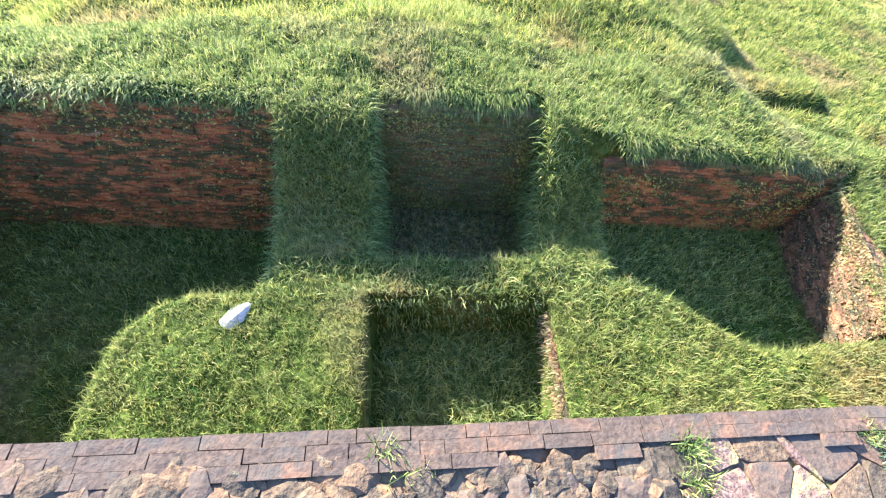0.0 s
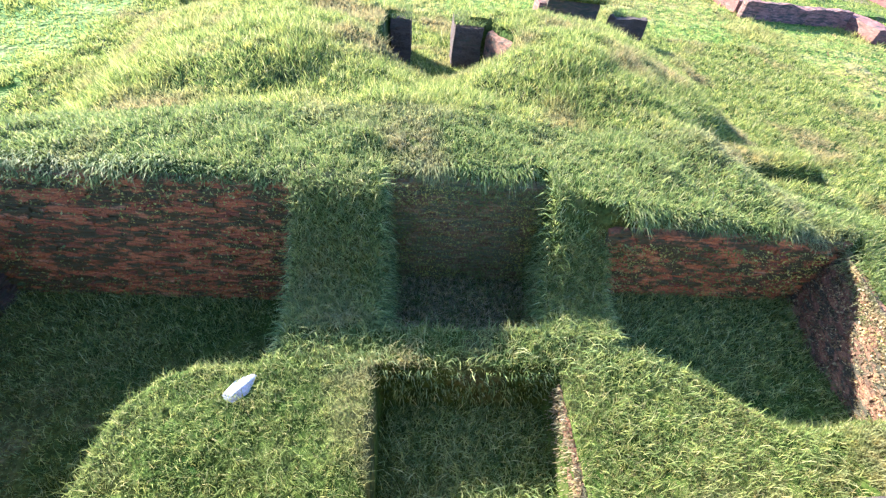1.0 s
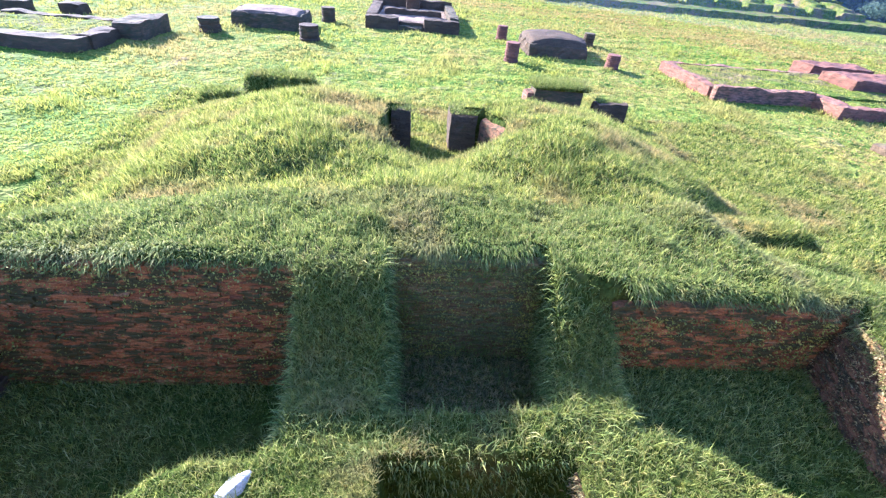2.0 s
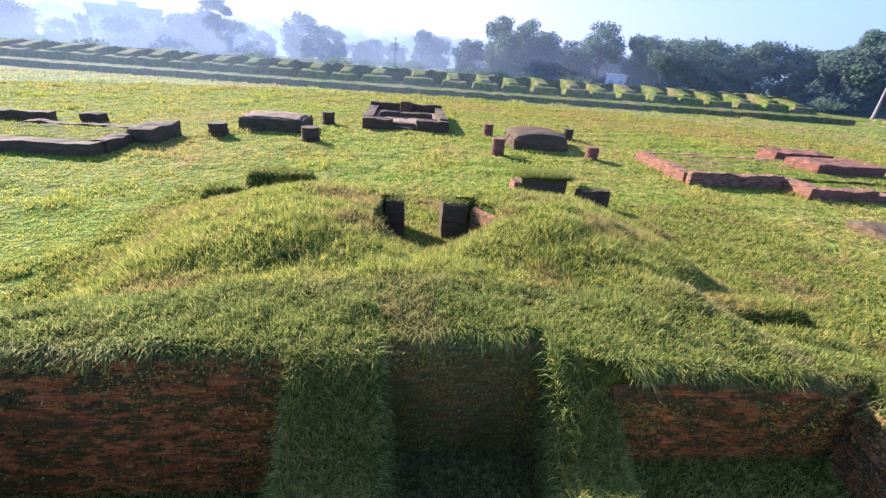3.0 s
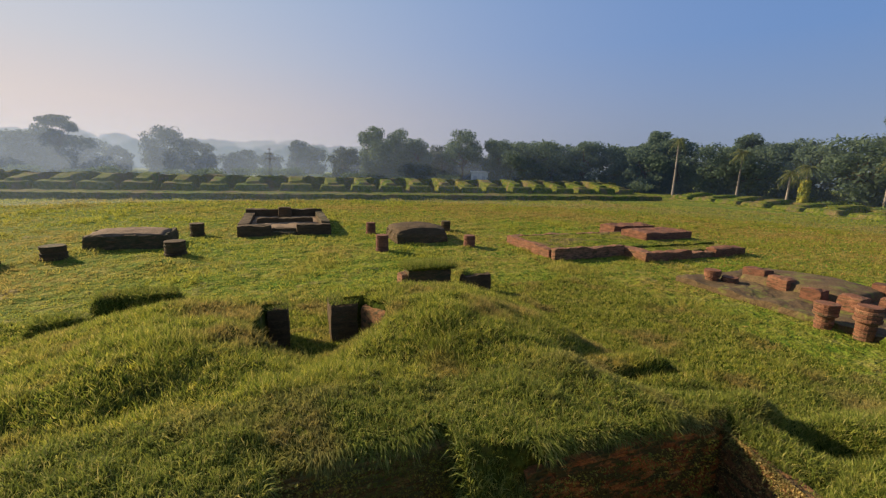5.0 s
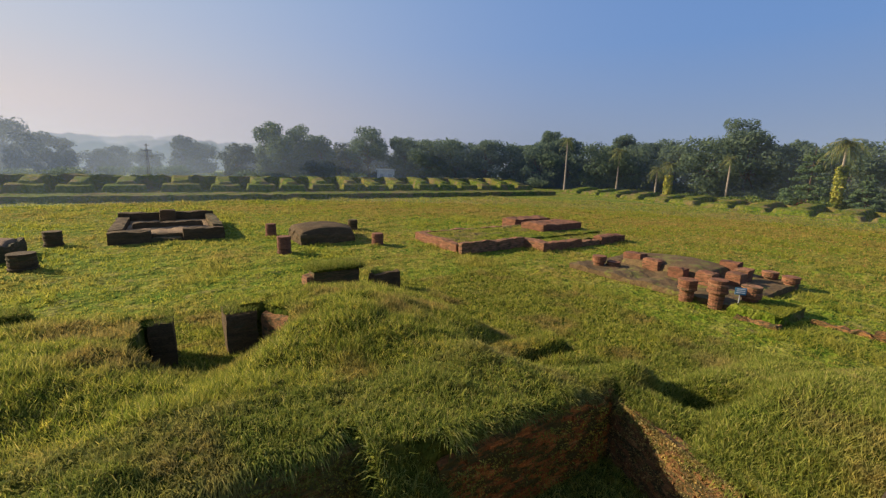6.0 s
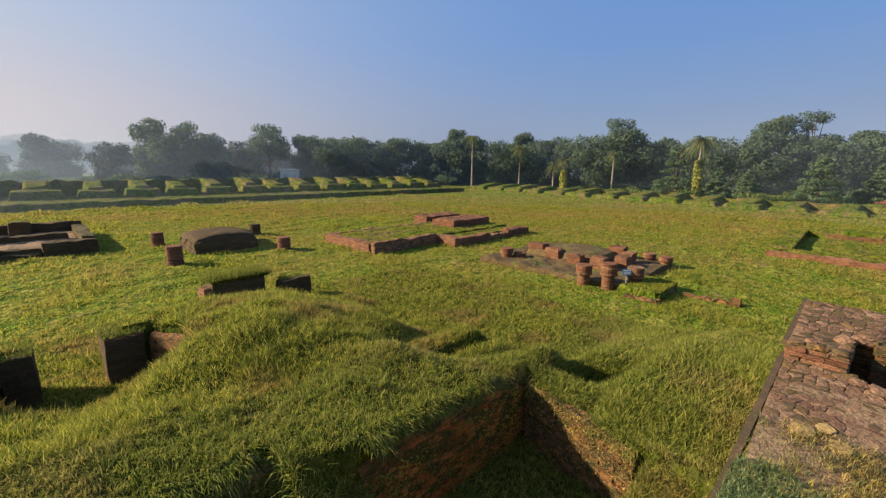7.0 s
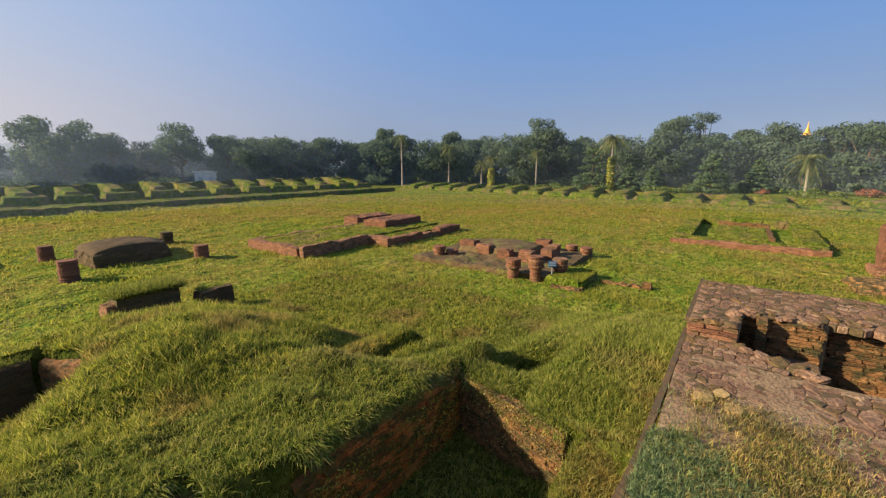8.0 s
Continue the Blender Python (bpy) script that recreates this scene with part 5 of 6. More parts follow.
def plant_trees():
    rng = random.Random(4)
    kinds = [broad_tree(h, s, k + 3, LEAF, "dense dark green broad-leaved tree behind the ruins", -0.1, 5600, 0.35, at=polar(-34 - 13 * k, 126)) for k, (h, s) in enumerate([(12.5, 6.5), (11.5, 7.0), (12.5, 6.0), (13, 6.4)])]
    pale = [broad_tree(h, s, k + 13, HAZE_LEAF, "tree in the far tree line with haze in its leaf colour", -0.1, 4000, 0.42, at=polar(38 - 14 * k, 150)) for k, (h, s) in enumerate([(9.5, 6.5), (9, 7.0), (10, 6.0)])]
    yaw = -31.0
    while yaw > -112:
        for d0 in (112, 130):
            src = kinds[rng.randrange(4)]
            s = rng.uniform(0.92, 1.12) * (0.74 if -98 < yaw < -94.5 else 1.0)
            o = copy_thing(src, pose(*polar(yaw + rng.uniform(-1, 1), d0 + rng.uniform(-5, 5)), 0, 0, rng.uniform(0, 360)))
            o.scale = (s * 1.1, s * 1.1, s)
        yaw -= 3.8
    yaw = 66.0
    while yaw > -36:
        src = pale[rng.randrange(3)]
        s = rng.uniform(0.6, 1.05)
        o = copy_thing(src, pose(*polar(yaw + rng.uniform(-1.5, 1.5), rng.uniform(134, 172)), 0, 0, rng.uniform(0, 360)))
        o.scale = (s * rng.uniform(1.0, 1.35), s * rng.uniform(1.0, 1.35), s)
        yaw -= 2.6


plant_trees()


def layered_tree(height, spread, at, seed):
    """A conical garden tree with flat tiers of foliage one above another."""
    rng = random.Random(seed)
    root = thing("tree", "conical garden tree with flat layered branches", "tree", at, group="trees round the ruins")
    bm = bmesh.new()
    tube(bm, [(0, 0, -0.3), (0, 0, height * 0.5), (0, 0, height)], [0.16, 0.1, 0.03])
    blobs = []
    for k in range(9):
        h = height * (0.1 + 0.1 * k + rng.uniform(-0.03, 0.03))
        for s in range(7):
            a = s * 0.9 + k * 0.5 + rng.uniform(-0.2, 0.2)
            r = spread * (1.02 - 0.1 * k) * rng.uniform(0.4, 1.0)
            q = (math.cos(a) * r, math.sin(a) * r, h - 0.12 * r + rng.uniform(-0.35, 0.35))
            blobs.append((*q, spread * 0.26 * (1.1 - 0.08 * k)))
            tube(bm, [(0, 0, h), q], [0.04, 0.015], 4)
    part("trunk", bm, BARK, root)
    v, t = leaf_cloud(blobs, 4600, 0.22, seed, 0.42)
    part_mesh("crown", big_mesh("crown", v, t, FIR), root)


for k, (yaw, d, h, s) in enumerate([(-74.3, 92, 9.8, 4.0), (-87.2, 90, 7.6, 3.8), (-81.4, 88, 5.2, 2.4), (-78.6, 90, 5.6, 2.6), (-91.5, 96, 6.4, 3.0)]):
    layered_tree(h, s, polar(yaw, d), 500 + k)
broad_tree(15.0, 5.6, 61, LEAF, "large dark tree standing forward of the tree line", -0.1, 7000, 0.33, polar(-11.2, 120), 1.0, 34)
broad_tree(14.4, 5.6, 62, LEAF, "large dark tree standing forward of the tree line", -0.1, 7000, 0.33, polar(-14.6, 121), 1.0, 34)
broad_tree(11, 6.5, 70, LEAF, "broad dark tree standing forward of the tree line", -0.15, 8000, 0.33, polar(-13.0, 114), 0.9, 36)
broad_tree(12, 5.5, 68, LEAF, "round dark tree standing forward of the tree line", -0.15, 7000, 0.33, polar(-17.3, 117), 0.9, 34)
broad_tree(8.5, 5.5, 71, HAZE_LEAF, "low tree in front of the tree line, leaves toned by haze", -0.15, 5000, 0.36, polar(-7.4, 116), 0.8, 30)
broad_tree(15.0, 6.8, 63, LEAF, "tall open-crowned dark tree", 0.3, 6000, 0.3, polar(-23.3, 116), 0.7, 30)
broad_tree(10.5, 6.0, 72, HAZE_LEAF, "tree between two dark crowns, leaves toned by haze", -0.15, 5000, 0.36, polar(-20.6, 124), 0.8, 30)
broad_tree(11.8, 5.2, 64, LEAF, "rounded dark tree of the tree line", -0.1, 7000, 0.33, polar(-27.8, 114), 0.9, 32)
broad_tree(14.6, 5.6, 65, HAZE_LEAF, "flat-crowned umbrella-shaped tree in haze", 0.5, 3200, 0.3, polar(21.3, 134), 0.4, 16)
broad_tree(12.5, 7.0, 75, HAZE_LEAF, "rounded pale tree in morning haze", -0.1, 5000, 0.36, polar(12.5, 138))
broad_tree(12.0, 4.0, 76, HAZE_LEAF, "pointed pale tree in morning haze", 0.0, 4000, 0.34, polar(-1.8, 142))
broad_tree(18.5, 5.0, 66, LEAF, "tall loose-crowned tree above the tree line", 0.3, 5500, 0.28, polar(-67.6, 120))
broad_tree(15.5, 4.5, 67, LEAF, "tall slender tree above the tree line", 0.45, 4000, 0.28, polar(-47.2, 118))
broad_tree(15.0, 4.0, 69, LEAF, "tall slender tree above the tree line", 0.45, 4000, 0.28, polar(-56.0, 122))
broad_tree(17.2, 6.0, 77, LEAF, "tall broad-leaved tree above the tree line", 0.1, 6500, 0.33, polar(-82.6, 124))
broad_tree(18.5, 5.0, 78, LEAF, "tall airy tree above the tree line", 0.3, 4200, 0.28, polar(-86.2, 126))
broad_tree(13.8, 6.0, 80, LEAF, "tall broad-leaved tree above the tree line", 0.0, 6500, 0.33, polar(-90.6, 128))
broad_tree(14.0, 5.0, 82, LEAF, "tall airy tree above the tree line", 0.2, 5000, 0.3, polar(-93.2, 124))
broad_tree(13.2, 5.5, 79, LEAF, "tall broad-leaved tree above the tree line", 0.0, 6500, 0.33, polar(-97.5, 122))
for k, (yaw, d, h, c, creep) in enumerate([(-49.4, 104, 11.8, 1.8, False), (-55.7, 104, 9.5, 2.0, False), (-60.1, 100, 5.6, 1.9, False), (-61.4, 98, 6.6, 1.9, True), (-67.3, 100, 8, 1.7, False), (-76.5, 90, 10.2, 2.9, True), (-95.6, 92, 6.2, 2.9, False)]):
    palm_tree(h, k + 70, "tall palm with creeper on its trunk" if creep else "slim palm with a pale trunk and drooping fronds", polar(yaw, d), c, creep)
for k in range(34):
    rng = random.Random(900 + k)
    yaw = -62 - k * 1.5
    red = k in (8, 20, 26)
    shrub("shrub", "low red-leaved garden shrub" if red else "low green garden shrub", RED_BUSH if red else BUSH, polar(yaw, 84 + rng.uniform(0, 16)), rng.uniform(1.2, 2.4), rng.uniform(0.8, 1.8), 900 + k)


def undergrowth():
    rng = random.Random(77)
    kinds = [shrub("shrub", "dense undergrowth bush at the foot of the tree line", LEAF, polar(50 - 12 * k, 112), 4.2, 2.6, 950 + k, 900) for k in range(3)]
    yaw = 60.0
    while yaw > -114:
        o = copy_thing(kinds[rng.randrange(3)], pose(*polar(yaw + rng.uniform(-1, 1), rng.uniform(104, 122)), 0, 0, rng.uniform(0, 360)))
        o.scale = (rng.uniform(0.8, 1.3), rng.uniform(0.8, 1.3), rng.uniform(0.7, 1.3))
        yaw -= 3.0


undergrowth()


def apartment_building():
    root = thing("apartment_building", "pale three-storey concrete building in haze behind the trees", "building", polar(29.4, 150), 29.4)
    part("wall", worn_box(-8, 8, 0, 9, -0.5, 9.2, 0.02, 2.0, 5), CONCRETE, root)
    part("roof", worn_box(-8.4, 8.4, -0.4, 9.4, 9.2, 10.5, 0.02, 2.0, 6), CONCRETE, root)
    part("stair_tower", worn_box(-1.5, 3.0, 2, 6, 10.5, 11.8, 0.02, 2.0, 7), CONCRETE, root)
    for s in range(3):
        for c in range(6):
            bm = bmesh.new()
            bmesh.ops.create_cube(bm, size=1, matrix=Matrix.Translation((-7.5 + c * 3, -0.02, 1.6 + s * 3.2)) @ Matrix.Diagonal((1.3, 0.12, 1.4, 1)))
            part("window", bm, WINDOW_HAZE, root)


apartment_building()


def far_haze():
    """Plain far distance: glowing bands for misty woods, uneven and low round the horizon, haze put into their emission
    colour, paler with distance.
    """
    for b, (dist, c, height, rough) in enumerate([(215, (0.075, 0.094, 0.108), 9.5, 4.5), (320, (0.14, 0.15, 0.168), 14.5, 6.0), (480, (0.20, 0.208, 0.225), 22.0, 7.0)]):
        m = bpy.data.materials.new("haze_glow")
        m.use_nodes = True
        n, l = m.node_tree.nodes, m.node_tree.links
        # the band glows in a haze colour instead of being lit
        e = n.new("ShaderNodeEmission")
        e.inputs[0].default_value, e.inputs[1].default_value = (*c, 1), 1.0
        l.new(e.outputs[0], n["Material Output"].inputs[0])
        v, f = [], []
        N = 2600
        for k in range(N + 1):
            a = radians(95 - 230 * k / N)
            q = Vector((k * 0.017 + b * 9, b * 3.0, 0))
            crown = abs(noise.noise(q * 1.6)) ** 0.6 * rough * 1.0 + abs(noise.noise(q * 4.6)) ** 0.5 * rough * 0.45 + abs(noise.noise(q * 17.0)) ** 0.5 * rough * 0.12 + noise.noise(q * 60.0) * rough * 0.06
            top = (height * (0.8 + 0.25 * noise.noise(q * 0.7)) + crown) * (1 - 0.42 * float(step01(k, 1180, 1420)))
            x, y = -math.sin(a) * dist, math.cos(a) * dist
            v += [(x, y, -2), (x, y, top)]
            if k:
                f.append((2 * k - 2, 2 * k, 2 * k + 1, 2 * k - 1))
        tagged(new("backdrop", mesh_of("backdrop", v, f, m)), "glowing backdrop band, misty woods painted in pale blue-grey", "backdrop", kind="structure")


far_haze()


def mist_material(thick, thin):
    """Part-clear sheet tinted as haze: thickest near the ground and towards the sunny side."""
    m, n, l, b = material("mist_sheets", 1.0)
    n.remove(b)
    geo, at, go = n.new("ShaderNodeNewGeometry"), n.new("ShaderNodeSeparateXYZ"), n.new("ShaderNodeVectorMath")
    l.new(geo.outputs["Position"], at.inputs[0])
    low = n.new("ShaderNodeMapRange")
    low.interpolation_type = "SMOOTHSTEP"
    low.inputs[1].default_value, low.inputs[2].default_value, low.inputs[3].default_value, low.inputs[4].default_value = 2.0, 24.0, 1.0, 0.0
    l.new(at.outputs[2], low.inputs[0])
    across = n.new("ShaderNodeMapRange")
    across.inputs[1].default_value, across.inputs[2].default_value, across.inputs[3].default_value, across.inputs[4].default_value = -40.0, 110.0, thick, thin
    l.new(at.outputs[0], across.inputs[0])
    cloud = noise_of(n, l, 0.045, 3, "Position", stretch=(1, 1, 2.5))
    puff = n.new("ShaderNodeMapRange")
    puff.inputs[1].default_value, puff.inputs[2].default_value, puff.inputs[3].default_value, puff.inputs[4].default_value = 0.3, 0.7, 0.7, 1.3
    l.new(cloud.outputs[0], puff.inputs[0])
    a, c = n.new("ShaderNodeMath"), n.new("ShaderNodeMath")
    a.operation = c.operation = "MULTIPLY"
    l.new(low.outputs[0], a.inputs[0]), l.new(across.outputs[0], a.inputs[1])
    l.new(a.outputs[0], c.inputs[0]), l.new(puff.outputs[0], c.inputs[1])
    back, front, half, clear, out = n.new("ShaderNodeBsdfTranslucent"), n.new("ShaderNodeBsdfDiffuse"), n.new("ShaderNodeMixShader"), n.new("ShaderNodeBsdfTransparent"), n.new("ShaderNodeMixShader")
    # the blue of the haze is put into the sheet's colour
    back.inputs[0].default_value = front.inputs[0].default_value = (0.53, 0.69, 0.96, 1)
    half.inputs[0].default_value = 0.5
    l.new(back.outputs[0], half.inputs[1]), l.new(front.outputs[0], half.inputs[2])
    l.new(c.outputs[0], out.inputs[0]), l.new(clear.outputs[0], out.inputs[1]), l.new(half.outputs[0], out.inputs[2])
    l.new(out.outputs[0], n["Material Output"].inputs[0])
    return m


def mist_sheets():
    """Added upright sheets that stand in for morning mist, before the far wing and between the rows of trees."""
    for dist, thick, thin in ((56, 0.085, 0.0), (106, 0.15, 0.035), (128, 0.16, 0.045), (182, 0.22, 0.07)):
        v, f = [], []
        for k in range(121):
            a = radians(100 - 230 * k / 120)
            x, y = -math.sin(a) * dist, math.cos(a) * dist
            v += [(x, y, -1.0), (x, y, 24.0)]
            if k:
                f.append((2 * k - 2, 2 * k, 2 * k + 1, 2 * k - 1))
        tagged(new("mist", mesh_of("mist", v, f, mist_material(thick, thin), True)), "thin bluish sheet standing in for morning mist", "mist", kind="stuff")


mist_sheets()


def lattice_mast():
    root = thing("utility_mast", "thin rusty lattice mast with short cross arms", "mast", polar(1.5, 104))
    for x, y in ((-0.22, -0.22), (0.22, -0.22), (0.22, 0.22), (-0.22, 0.22)):
        bm = bmesh.new()
        tube(bm, [(x, y, -0.3), (x * 0.35, y * 0.35, 7.6)], [0.05, 0.04], 5)
        part("leg", bm, RUST, root)
    for z, w in ((5.2, 1.1), (6.3, 0.9), (7.3, 0.5)):
        bm = bmesh.new()
        tube(bm, [(-w, 0, z), (w, 0, z)], [0.05, 0.05], 5)
        part("cross_arm", bm, RUST, root)


lattice_mast()


def small_house(yaw, dist, w, h):
    root = thing("house", "small white house glimpsed between the trees", "house", polar(yaw, dist), yaw)
    part("wall", worn_box(-w / 2, w / 2, 0, 5, -0.3, h, 0.02, 1.0, 4), CONCRETE, root)
    part("roof", worn_box(-w / 2 - 0.3, w / 2 + 0.3, -0.3, 5.3, h, h + 0.25, 0.02, 1.0, 5), CONCRETE, root)
    for x in (-w / 4, w / 4):
        bm = bmesh.new()
        bmesh.ops.create_cube(bm, size=1, matrix=Matrix.Translation((x, -0.03, h * 0.55)) @ Matrix.Diagonal((0.9, 0.1, 1.0, 1)))
        part("window", bm, WINDOW_HAZE, root)


small_house(-25.6, 112, 4.5, 3.4)


def gilded_spire():
    root = thing("gilded_spire", "gilded pagoda spire above the trees", "spire", polar(-95.0, 126.5))
    bm = bmesh.new()
    prof = [(1.6, 10.6), (1.55, 11.0), (1.4, 11.4), (1.3, 12.0), (1.05, 12.6), (0.65, 13.1), (0.5, 13.4), (0.38, 13.9), (0.16, 14.5), (0.12, 15.0), (0.03, 15.8)]
    rings = [[bm.verts.new((r * math.cos(2 * math.pi * s / 16), r * math.sin(2 * math.pi * s / 16), z)) for s in range(16)] for r, z in prof]
    for a, b in zip(rings, rings[1:]):
        for s in range(16):
            bm.faces.new([a[s], a[(s + 1) % 16], b[(s + 1) % 16], b[s]])
    part("spire", bm, GOLD, root)
    root.scale = (0.93, 0.93, 0.93)
    part("base", worn_box(-1.2, 1.2, -1.2, 1.2, -0.5, 10.9, 0.02, 1.2, 9), CONCRETE, root, "white masonry base")


gilded_spire()


# ---- loose things ----
def white_stone():
    bm = bmesh.new()
    rng = random.Random(5)
    for x, y, z in ((-0.17, -0.03, 0), (-0.13, -0.1, 0.01), (-0.15, 0.05, 0.02), (0.03, -0.115, 0), (0.02, 0.1, 0), (0.15, 0.05, 0), (0.19, -0.02, 0.02), (-0.09, -0.05, 0.075), (-0.08, 0.03, 0.07), (0.07, -0.06, 0.085), (0.1, 0.03, 0.065), (0.17, 0.01, 0.04)):
        bm.verts.new((x + rng.uniform(-0.01, 0.01), y + rng.uniform(-0.01, 0.01), z))
    bmesh.ops.convex_hull(bm, input=bm.verts)
    bmesh.ops.bevel(bm, geom=bm.edges[:], offset=0.004, segments=1, affect="EDGES")
    ob = part("white_stone", bm, WHITE_STONE)
    ob.matrix_basis = pose(STONE_AT[0], STONE_AT[1], float(land(*STONE_AT)) - 0.01, 0, 0, 50)
    tagged(ob, "white angular stone lying on the grass", "stone")


STONE_AT = (-1.53, 1.85)
white_stone()


# ---- terrace paving, laid piece by piece ----
def flagstone(corners, top, thick, mat, parent, rng, name="flagstone", rest=None):
    """One flat stone from its plan corners: worn rim, slightly tilted top."""
    c = sum((Vector(p) for p in corners), Vector((0, 0))) / len(corners)
    n = len(corners)
    tx, ty = rng.uniform(-0.012, 0.012), rng.uniform(-0.012, 0.012)
    v = []
    for k, dz in ((1.0, -thick), (1.0, -0.008), (0.95, 0.0)):
        for p in corners:
            q = (Vector(p) - c) * k
            v.append((q.x, q.y, dz + (q.x * tx + q.y * ty if dz > -thick else 0) + (rng.uniform(-0.004, 0.004))))
    v.append((0, 0, 0.004))
    f = []
    for r in range(2):
        for s in range(n):
            f.append((r * n + s, r * n + (s + 1) % n, (r + 1) * n + (s + 1) % n, (r + 1) * n + s))
    f += [(2 * n + s, 2 * n + (s + 1) % n, 3 * n) for s in range(n)]
    at = pose(c.x, c.y, top + rng.uniform(-0.005, 0.006))
    if rest is None:
        part_mesh(name, mesh_of(name, v, f, mat), parent, at=at)
    else:
        vs, fs = rest.setdefault(mat, ([], []))
        o = len(vs)
        vs += [at @ Vector(p) for p in v]
        fs += [tuple(i + o for i in q) for q in f]


def pave(x0, x1, y0, y1, top, size, parent, seed, keep=lambda x, y: True, mats=(None,), most=300):
    """Irregular flagstones on a jittered grid."""
    rng = random.Random(seed)
    nx, ny = int((x1 - x0) / size), int((y1 - y0) / size)
    grid = [[(x0 + (x1 - x0) * (i + (0.5 if j % 2 else 0) * (0 < i < nx)) / nx + (rng.uniform(-0.42, 0.42) * size if 0 < i < nx else 0), y0 + (y1 - y0) * j / ny + (rng.uniform(-0.42, 0.42) * size if 0 < j < ny else 0)) for j in range(ny + 1)] for i in range(nx + 1)]
    laid, rest = 0, {}
    for i in range(nx):
        for j in range(ny):
            q = [grid[i][j], grid[i + 1][j], grid[i + 1][j + 1], grid[i][j + 1]]
            c = sum((Vector(p) for p in q), Vector((0, 0))) / 4
            if not keep(c.x, c.y):
                continue
            out, shrink = [], rng.uniform(0.92, 0.995)
            for a, b in zip(q, q[1:] + q[:1]):
                a, b = c + (Vector(a) - c) * shrink, c + (Vector(b) - c) * shrink
                out += [a.lerp(b, 0.13), a.lerp(b, 0.55) + (a - c) * rng.uniform(-0.05, 0.08), a.lerp(b, 0.87)]
            laid += 1
            flagstone(out, top, 0.09, rng.choice(mats), parent, rng, rest=None if laid <= most else rest)
    for mat, (v, f) in rest.items():
        tagged(part_mesh("paving", mesh_of("paving", v, f, mat), parent), kind="stuff")


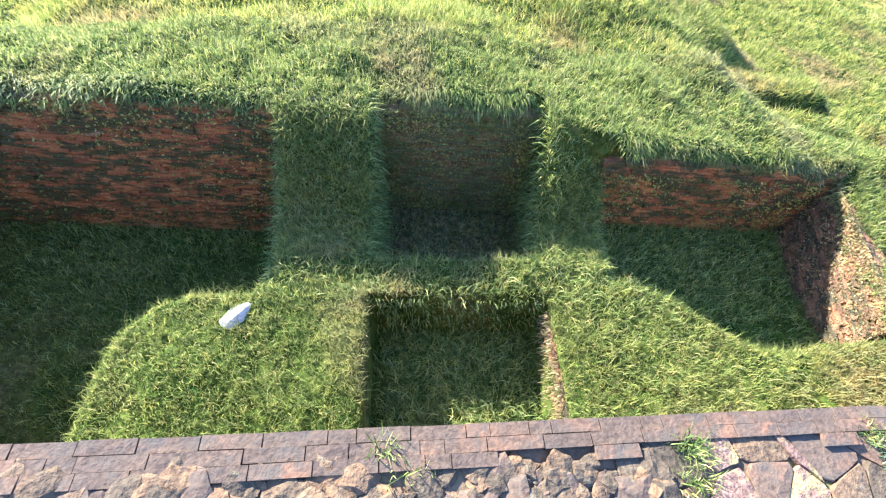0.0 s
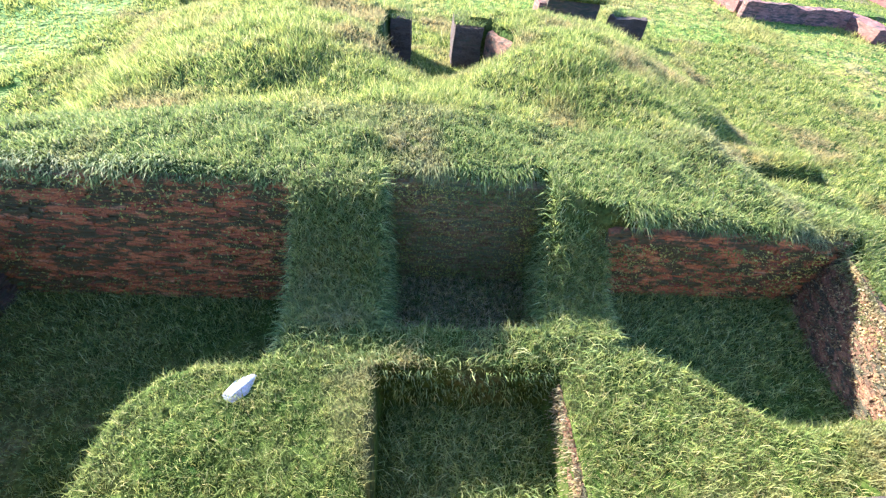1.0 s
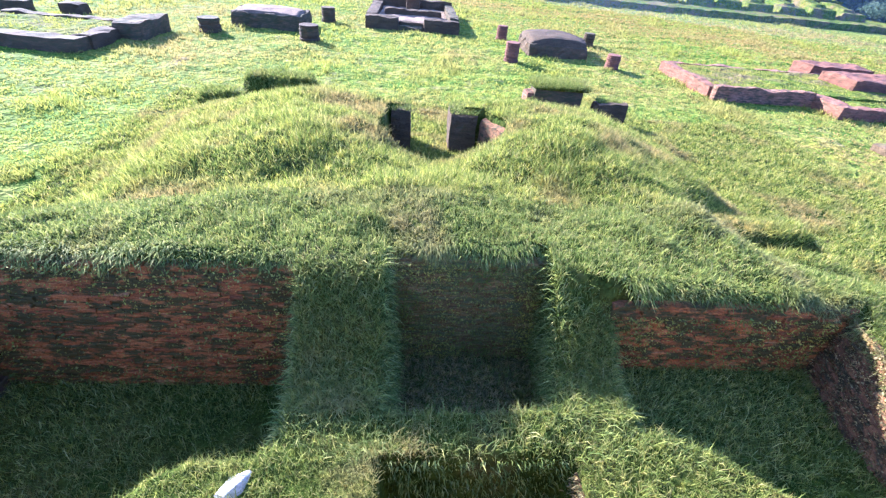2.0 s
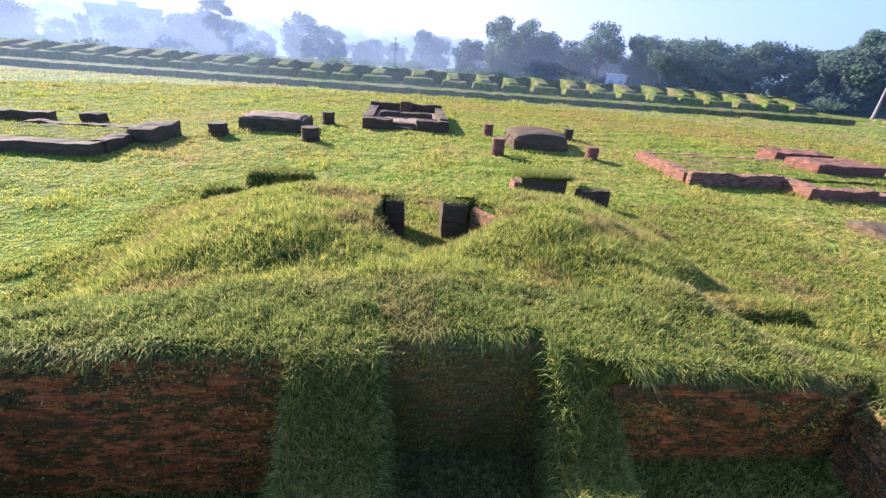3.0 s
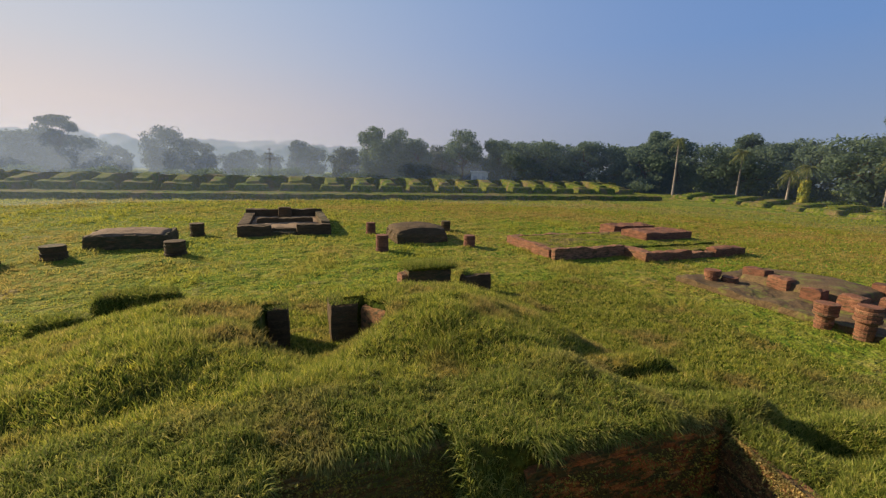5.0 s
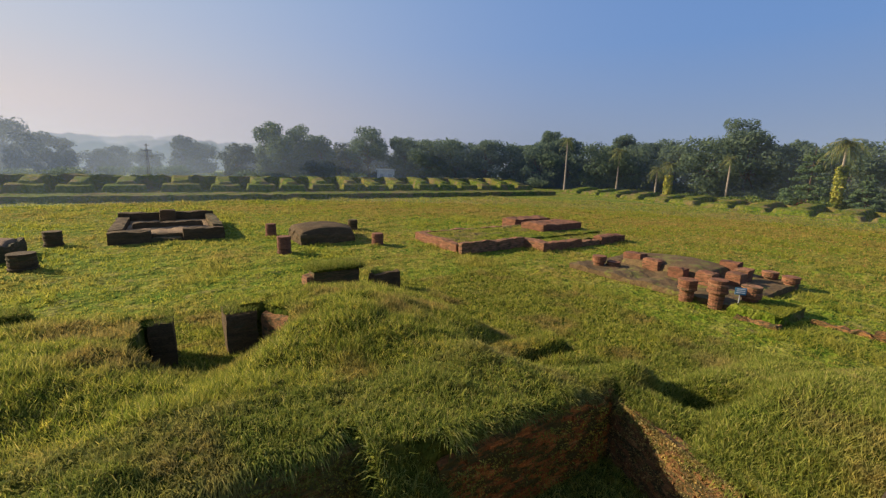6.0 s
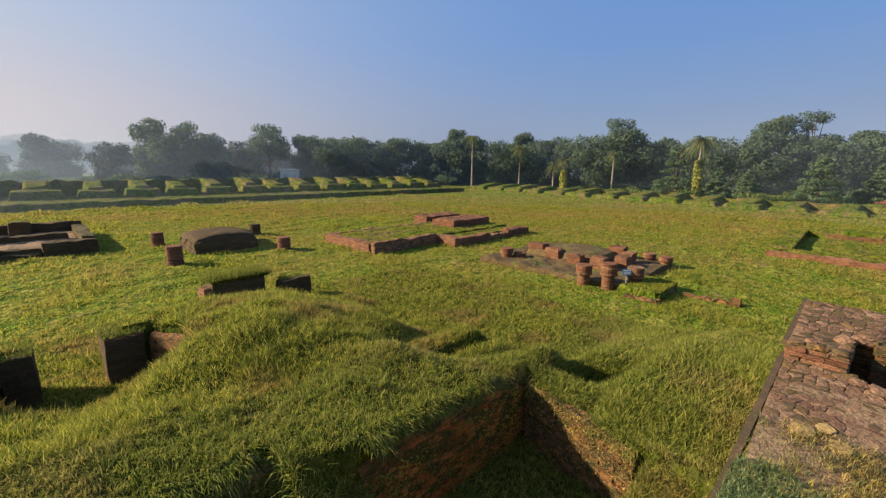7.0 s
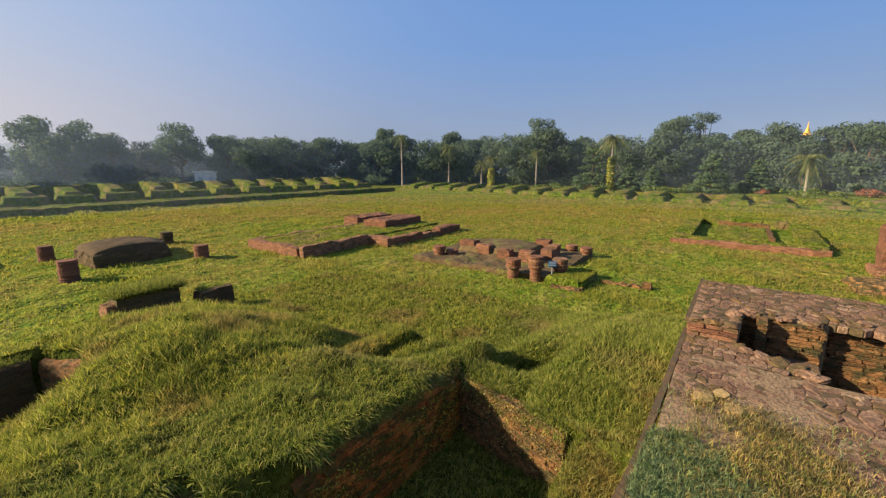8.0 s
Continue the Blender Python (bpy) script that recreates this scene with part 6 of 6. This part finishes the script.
def pave_terrace():
    low, high = TERRACE_Z - 0.058, UPPER_Z - 0.038
    pave(4.0, 6.58, -1.9, 0.335, low - 0.006, 0.115, terrace, 5, lambda x, y: not (y < -0.22 and x > 6.42 - 0.7 * min(1.0, (-0.22 - y) / 0.8)) and (x > 4.75 or y < -0.55 - 0.3 * (4.7 - x)), [STONE, STONE, RUBBLE, COPING, STONE])
    pave(6.68, 9.12, -2.0, 0.32, high - 0.006, 0.11, terrace, 6, lambda x, y: not (x < 7.5 and y < -0.24), [STONE, STONE, STONE, RUBBLE, COPING], 0)
    rng = random.Random(21)
    for cx, cy, r in ((4.80, 0.02, 0.12), (4.72, -0.22, 0.10), (4.98, -0.12, 0.08)):
        flagstone([(cx + r * math.cos(a) * rng.uniform(0.8, 1.2), cy + r * math.sin(a) * rng.uniform(0.7, 1.0)) for a in [k * 0.785 for k in range(8)]], low + 0.014, 0.08, YELLOW_STONE, terrace, rng, "ochre_stone")
    kinds = [brick_mesh(1.0, 0.060, 0.07, 300 + k, COPING, 0.025, 0.985) for k in range(6)]
    for row in range(3):
        x = -3.2 + row * 0.11
        while x < 9.1:
            w = rng.choice((0.12, 0.2, 0.23, 0.25, 0.27)) * rng.uniform(0.92, 1.08)
            if row < 1 or (x < 2.9 and (row < 2 or rng.random() < (0.95 if x < 0.2 else 0.5))):
                z = TERRACE_Z - 0.112 + row * 0.004 + (UPPER_Z - TERRACE_Z if x > 6.6 else 0) - (0.02 if x > 2.9 else 0)
                a, b = (float(np.interp(p, [-3.2, -1.6, 2.7, 3.6, 9.0], [-0.062, -0.03, 0.055, 0.02, -0.03])) for p in (x, x + w))
                part_mesh("brick", kinds[rng.randrange(6)], terrace, at=pose(x + w / 2, EDGE_Y - 0.073 - row * 0.064 + (a + b) / 2 + rng.uniform(-0.0025, 0.0025), z + rng.uniform(-0.0015, 0.0015), 0, 0, math.degrees(math.atan2(b - a, w)) + rng.uniform(-0.5, 0.5)) @ Matrix.Diagonal((w - 0.0025, 1.035, 1, 1)))
            x += w
    def rough_stone(k, x, y, z, r, mat, flat=0.42):
        bm = bmesh.new()
        bmesh.ops.create_icosphere(bm, subdivisions=2, radius=1)
        off = Vector((k * 1.7, 0, 0))
        for v in bm.verts:
            d = v.co.normalized()
            q = 1 + 0.5 * noise.noise(d * 1.9 + off) + 0.2 * noise.noise(d * 4.5 + off)
            q = round(q * 7) / 7 * 0.6 + q * 0.4
            v.co = Vector((d.x * r * 1.3 * q, d.y * r * q, d.z * r * flat * q))
        o = part("rubble_stone", bm, mat, terrace)
        o.matrix_basis = pose(x, y, z, rng.uniform(-15, 15), rng.uniform(-15, 15), rng.uniform(0, 360))
    # rubble set in the edge near the viewer's feet
    for k in range(460):
        rough_stone(k, rng.uniform(-2.4, 1.3), rng.uniform(-0.34, 0.235), TERRACE_Z - 0.07 + rng.uniform(0, 0.015), 0.03 + 0.07 * rng.random() ** 1.6, RUBBLE if k % 4 else COPING, 0.36)
    # broken stones along the lip of the upper step and of the recess
    for k in range(64):
        f = rng.random()
        x, y = ((6.68, 0.3 - 0.5 * f), (6.72 + 0.7 * f, -0.2), (7.42, -0.24 - 0.96 * f), (7.72, -1.26 - 0.8 * f))[k % 4]
        rough_stone(400 + k, x + rng.uniform(-0.05, 0.06), y + rng.uniform(-0.04, 0.04), UPPER_Z - 0.045 + rng.uniform(-0.02, 0.03), rng.uniform(0.03, 0.085), rng.choice((STONE, COPING, RUBBLE)), 0.55)
    for k in range(16):
        f = rng.random()
        rough_stone(500 + k, 6.44 - 0.55 * f + rng.uniform(-0.05, 0.05), -0.24 - 0.8 * f + rng.uniform(-0.05, 0.05), TERRACE_Z - 0.06, rng.uniform(0.05, 0.1), rng.choice((STONE, STONE, RUBBLE)), 0.4)
    # stub of a cross wall in the mouth of the recess
    stub = [brick_mesh(1.0, 0.11, 0.06, 340 + k, TAN_BRICK, 0.2) for k in range(3)]
    for k in range(16):
        part_mesh("brick", stub[k % 3], terrace, at=pose(7.22 + 0.09 * (k % 2) + rng.uniform(-0.02, 0.02), -0.5 + rng.uniform(-0.02, 0.02), 2.43 + 0.066 * (k // 2), 0, 0, rng.uniform(-8, 8)) @ Matrix.Diagonal((0.17, 1, 1, 1)))
    # worn slabs and ochre stones further along
    pave(1.1, 2.75, -1.0, 0.345, TERRACE_Z - 0.055, 0.2, terrace, 8, lambda x, y: True, [RUBBLE, RUBBLE, LICHEN_STONE, COPING])


pave_terrace()
grow_grass()
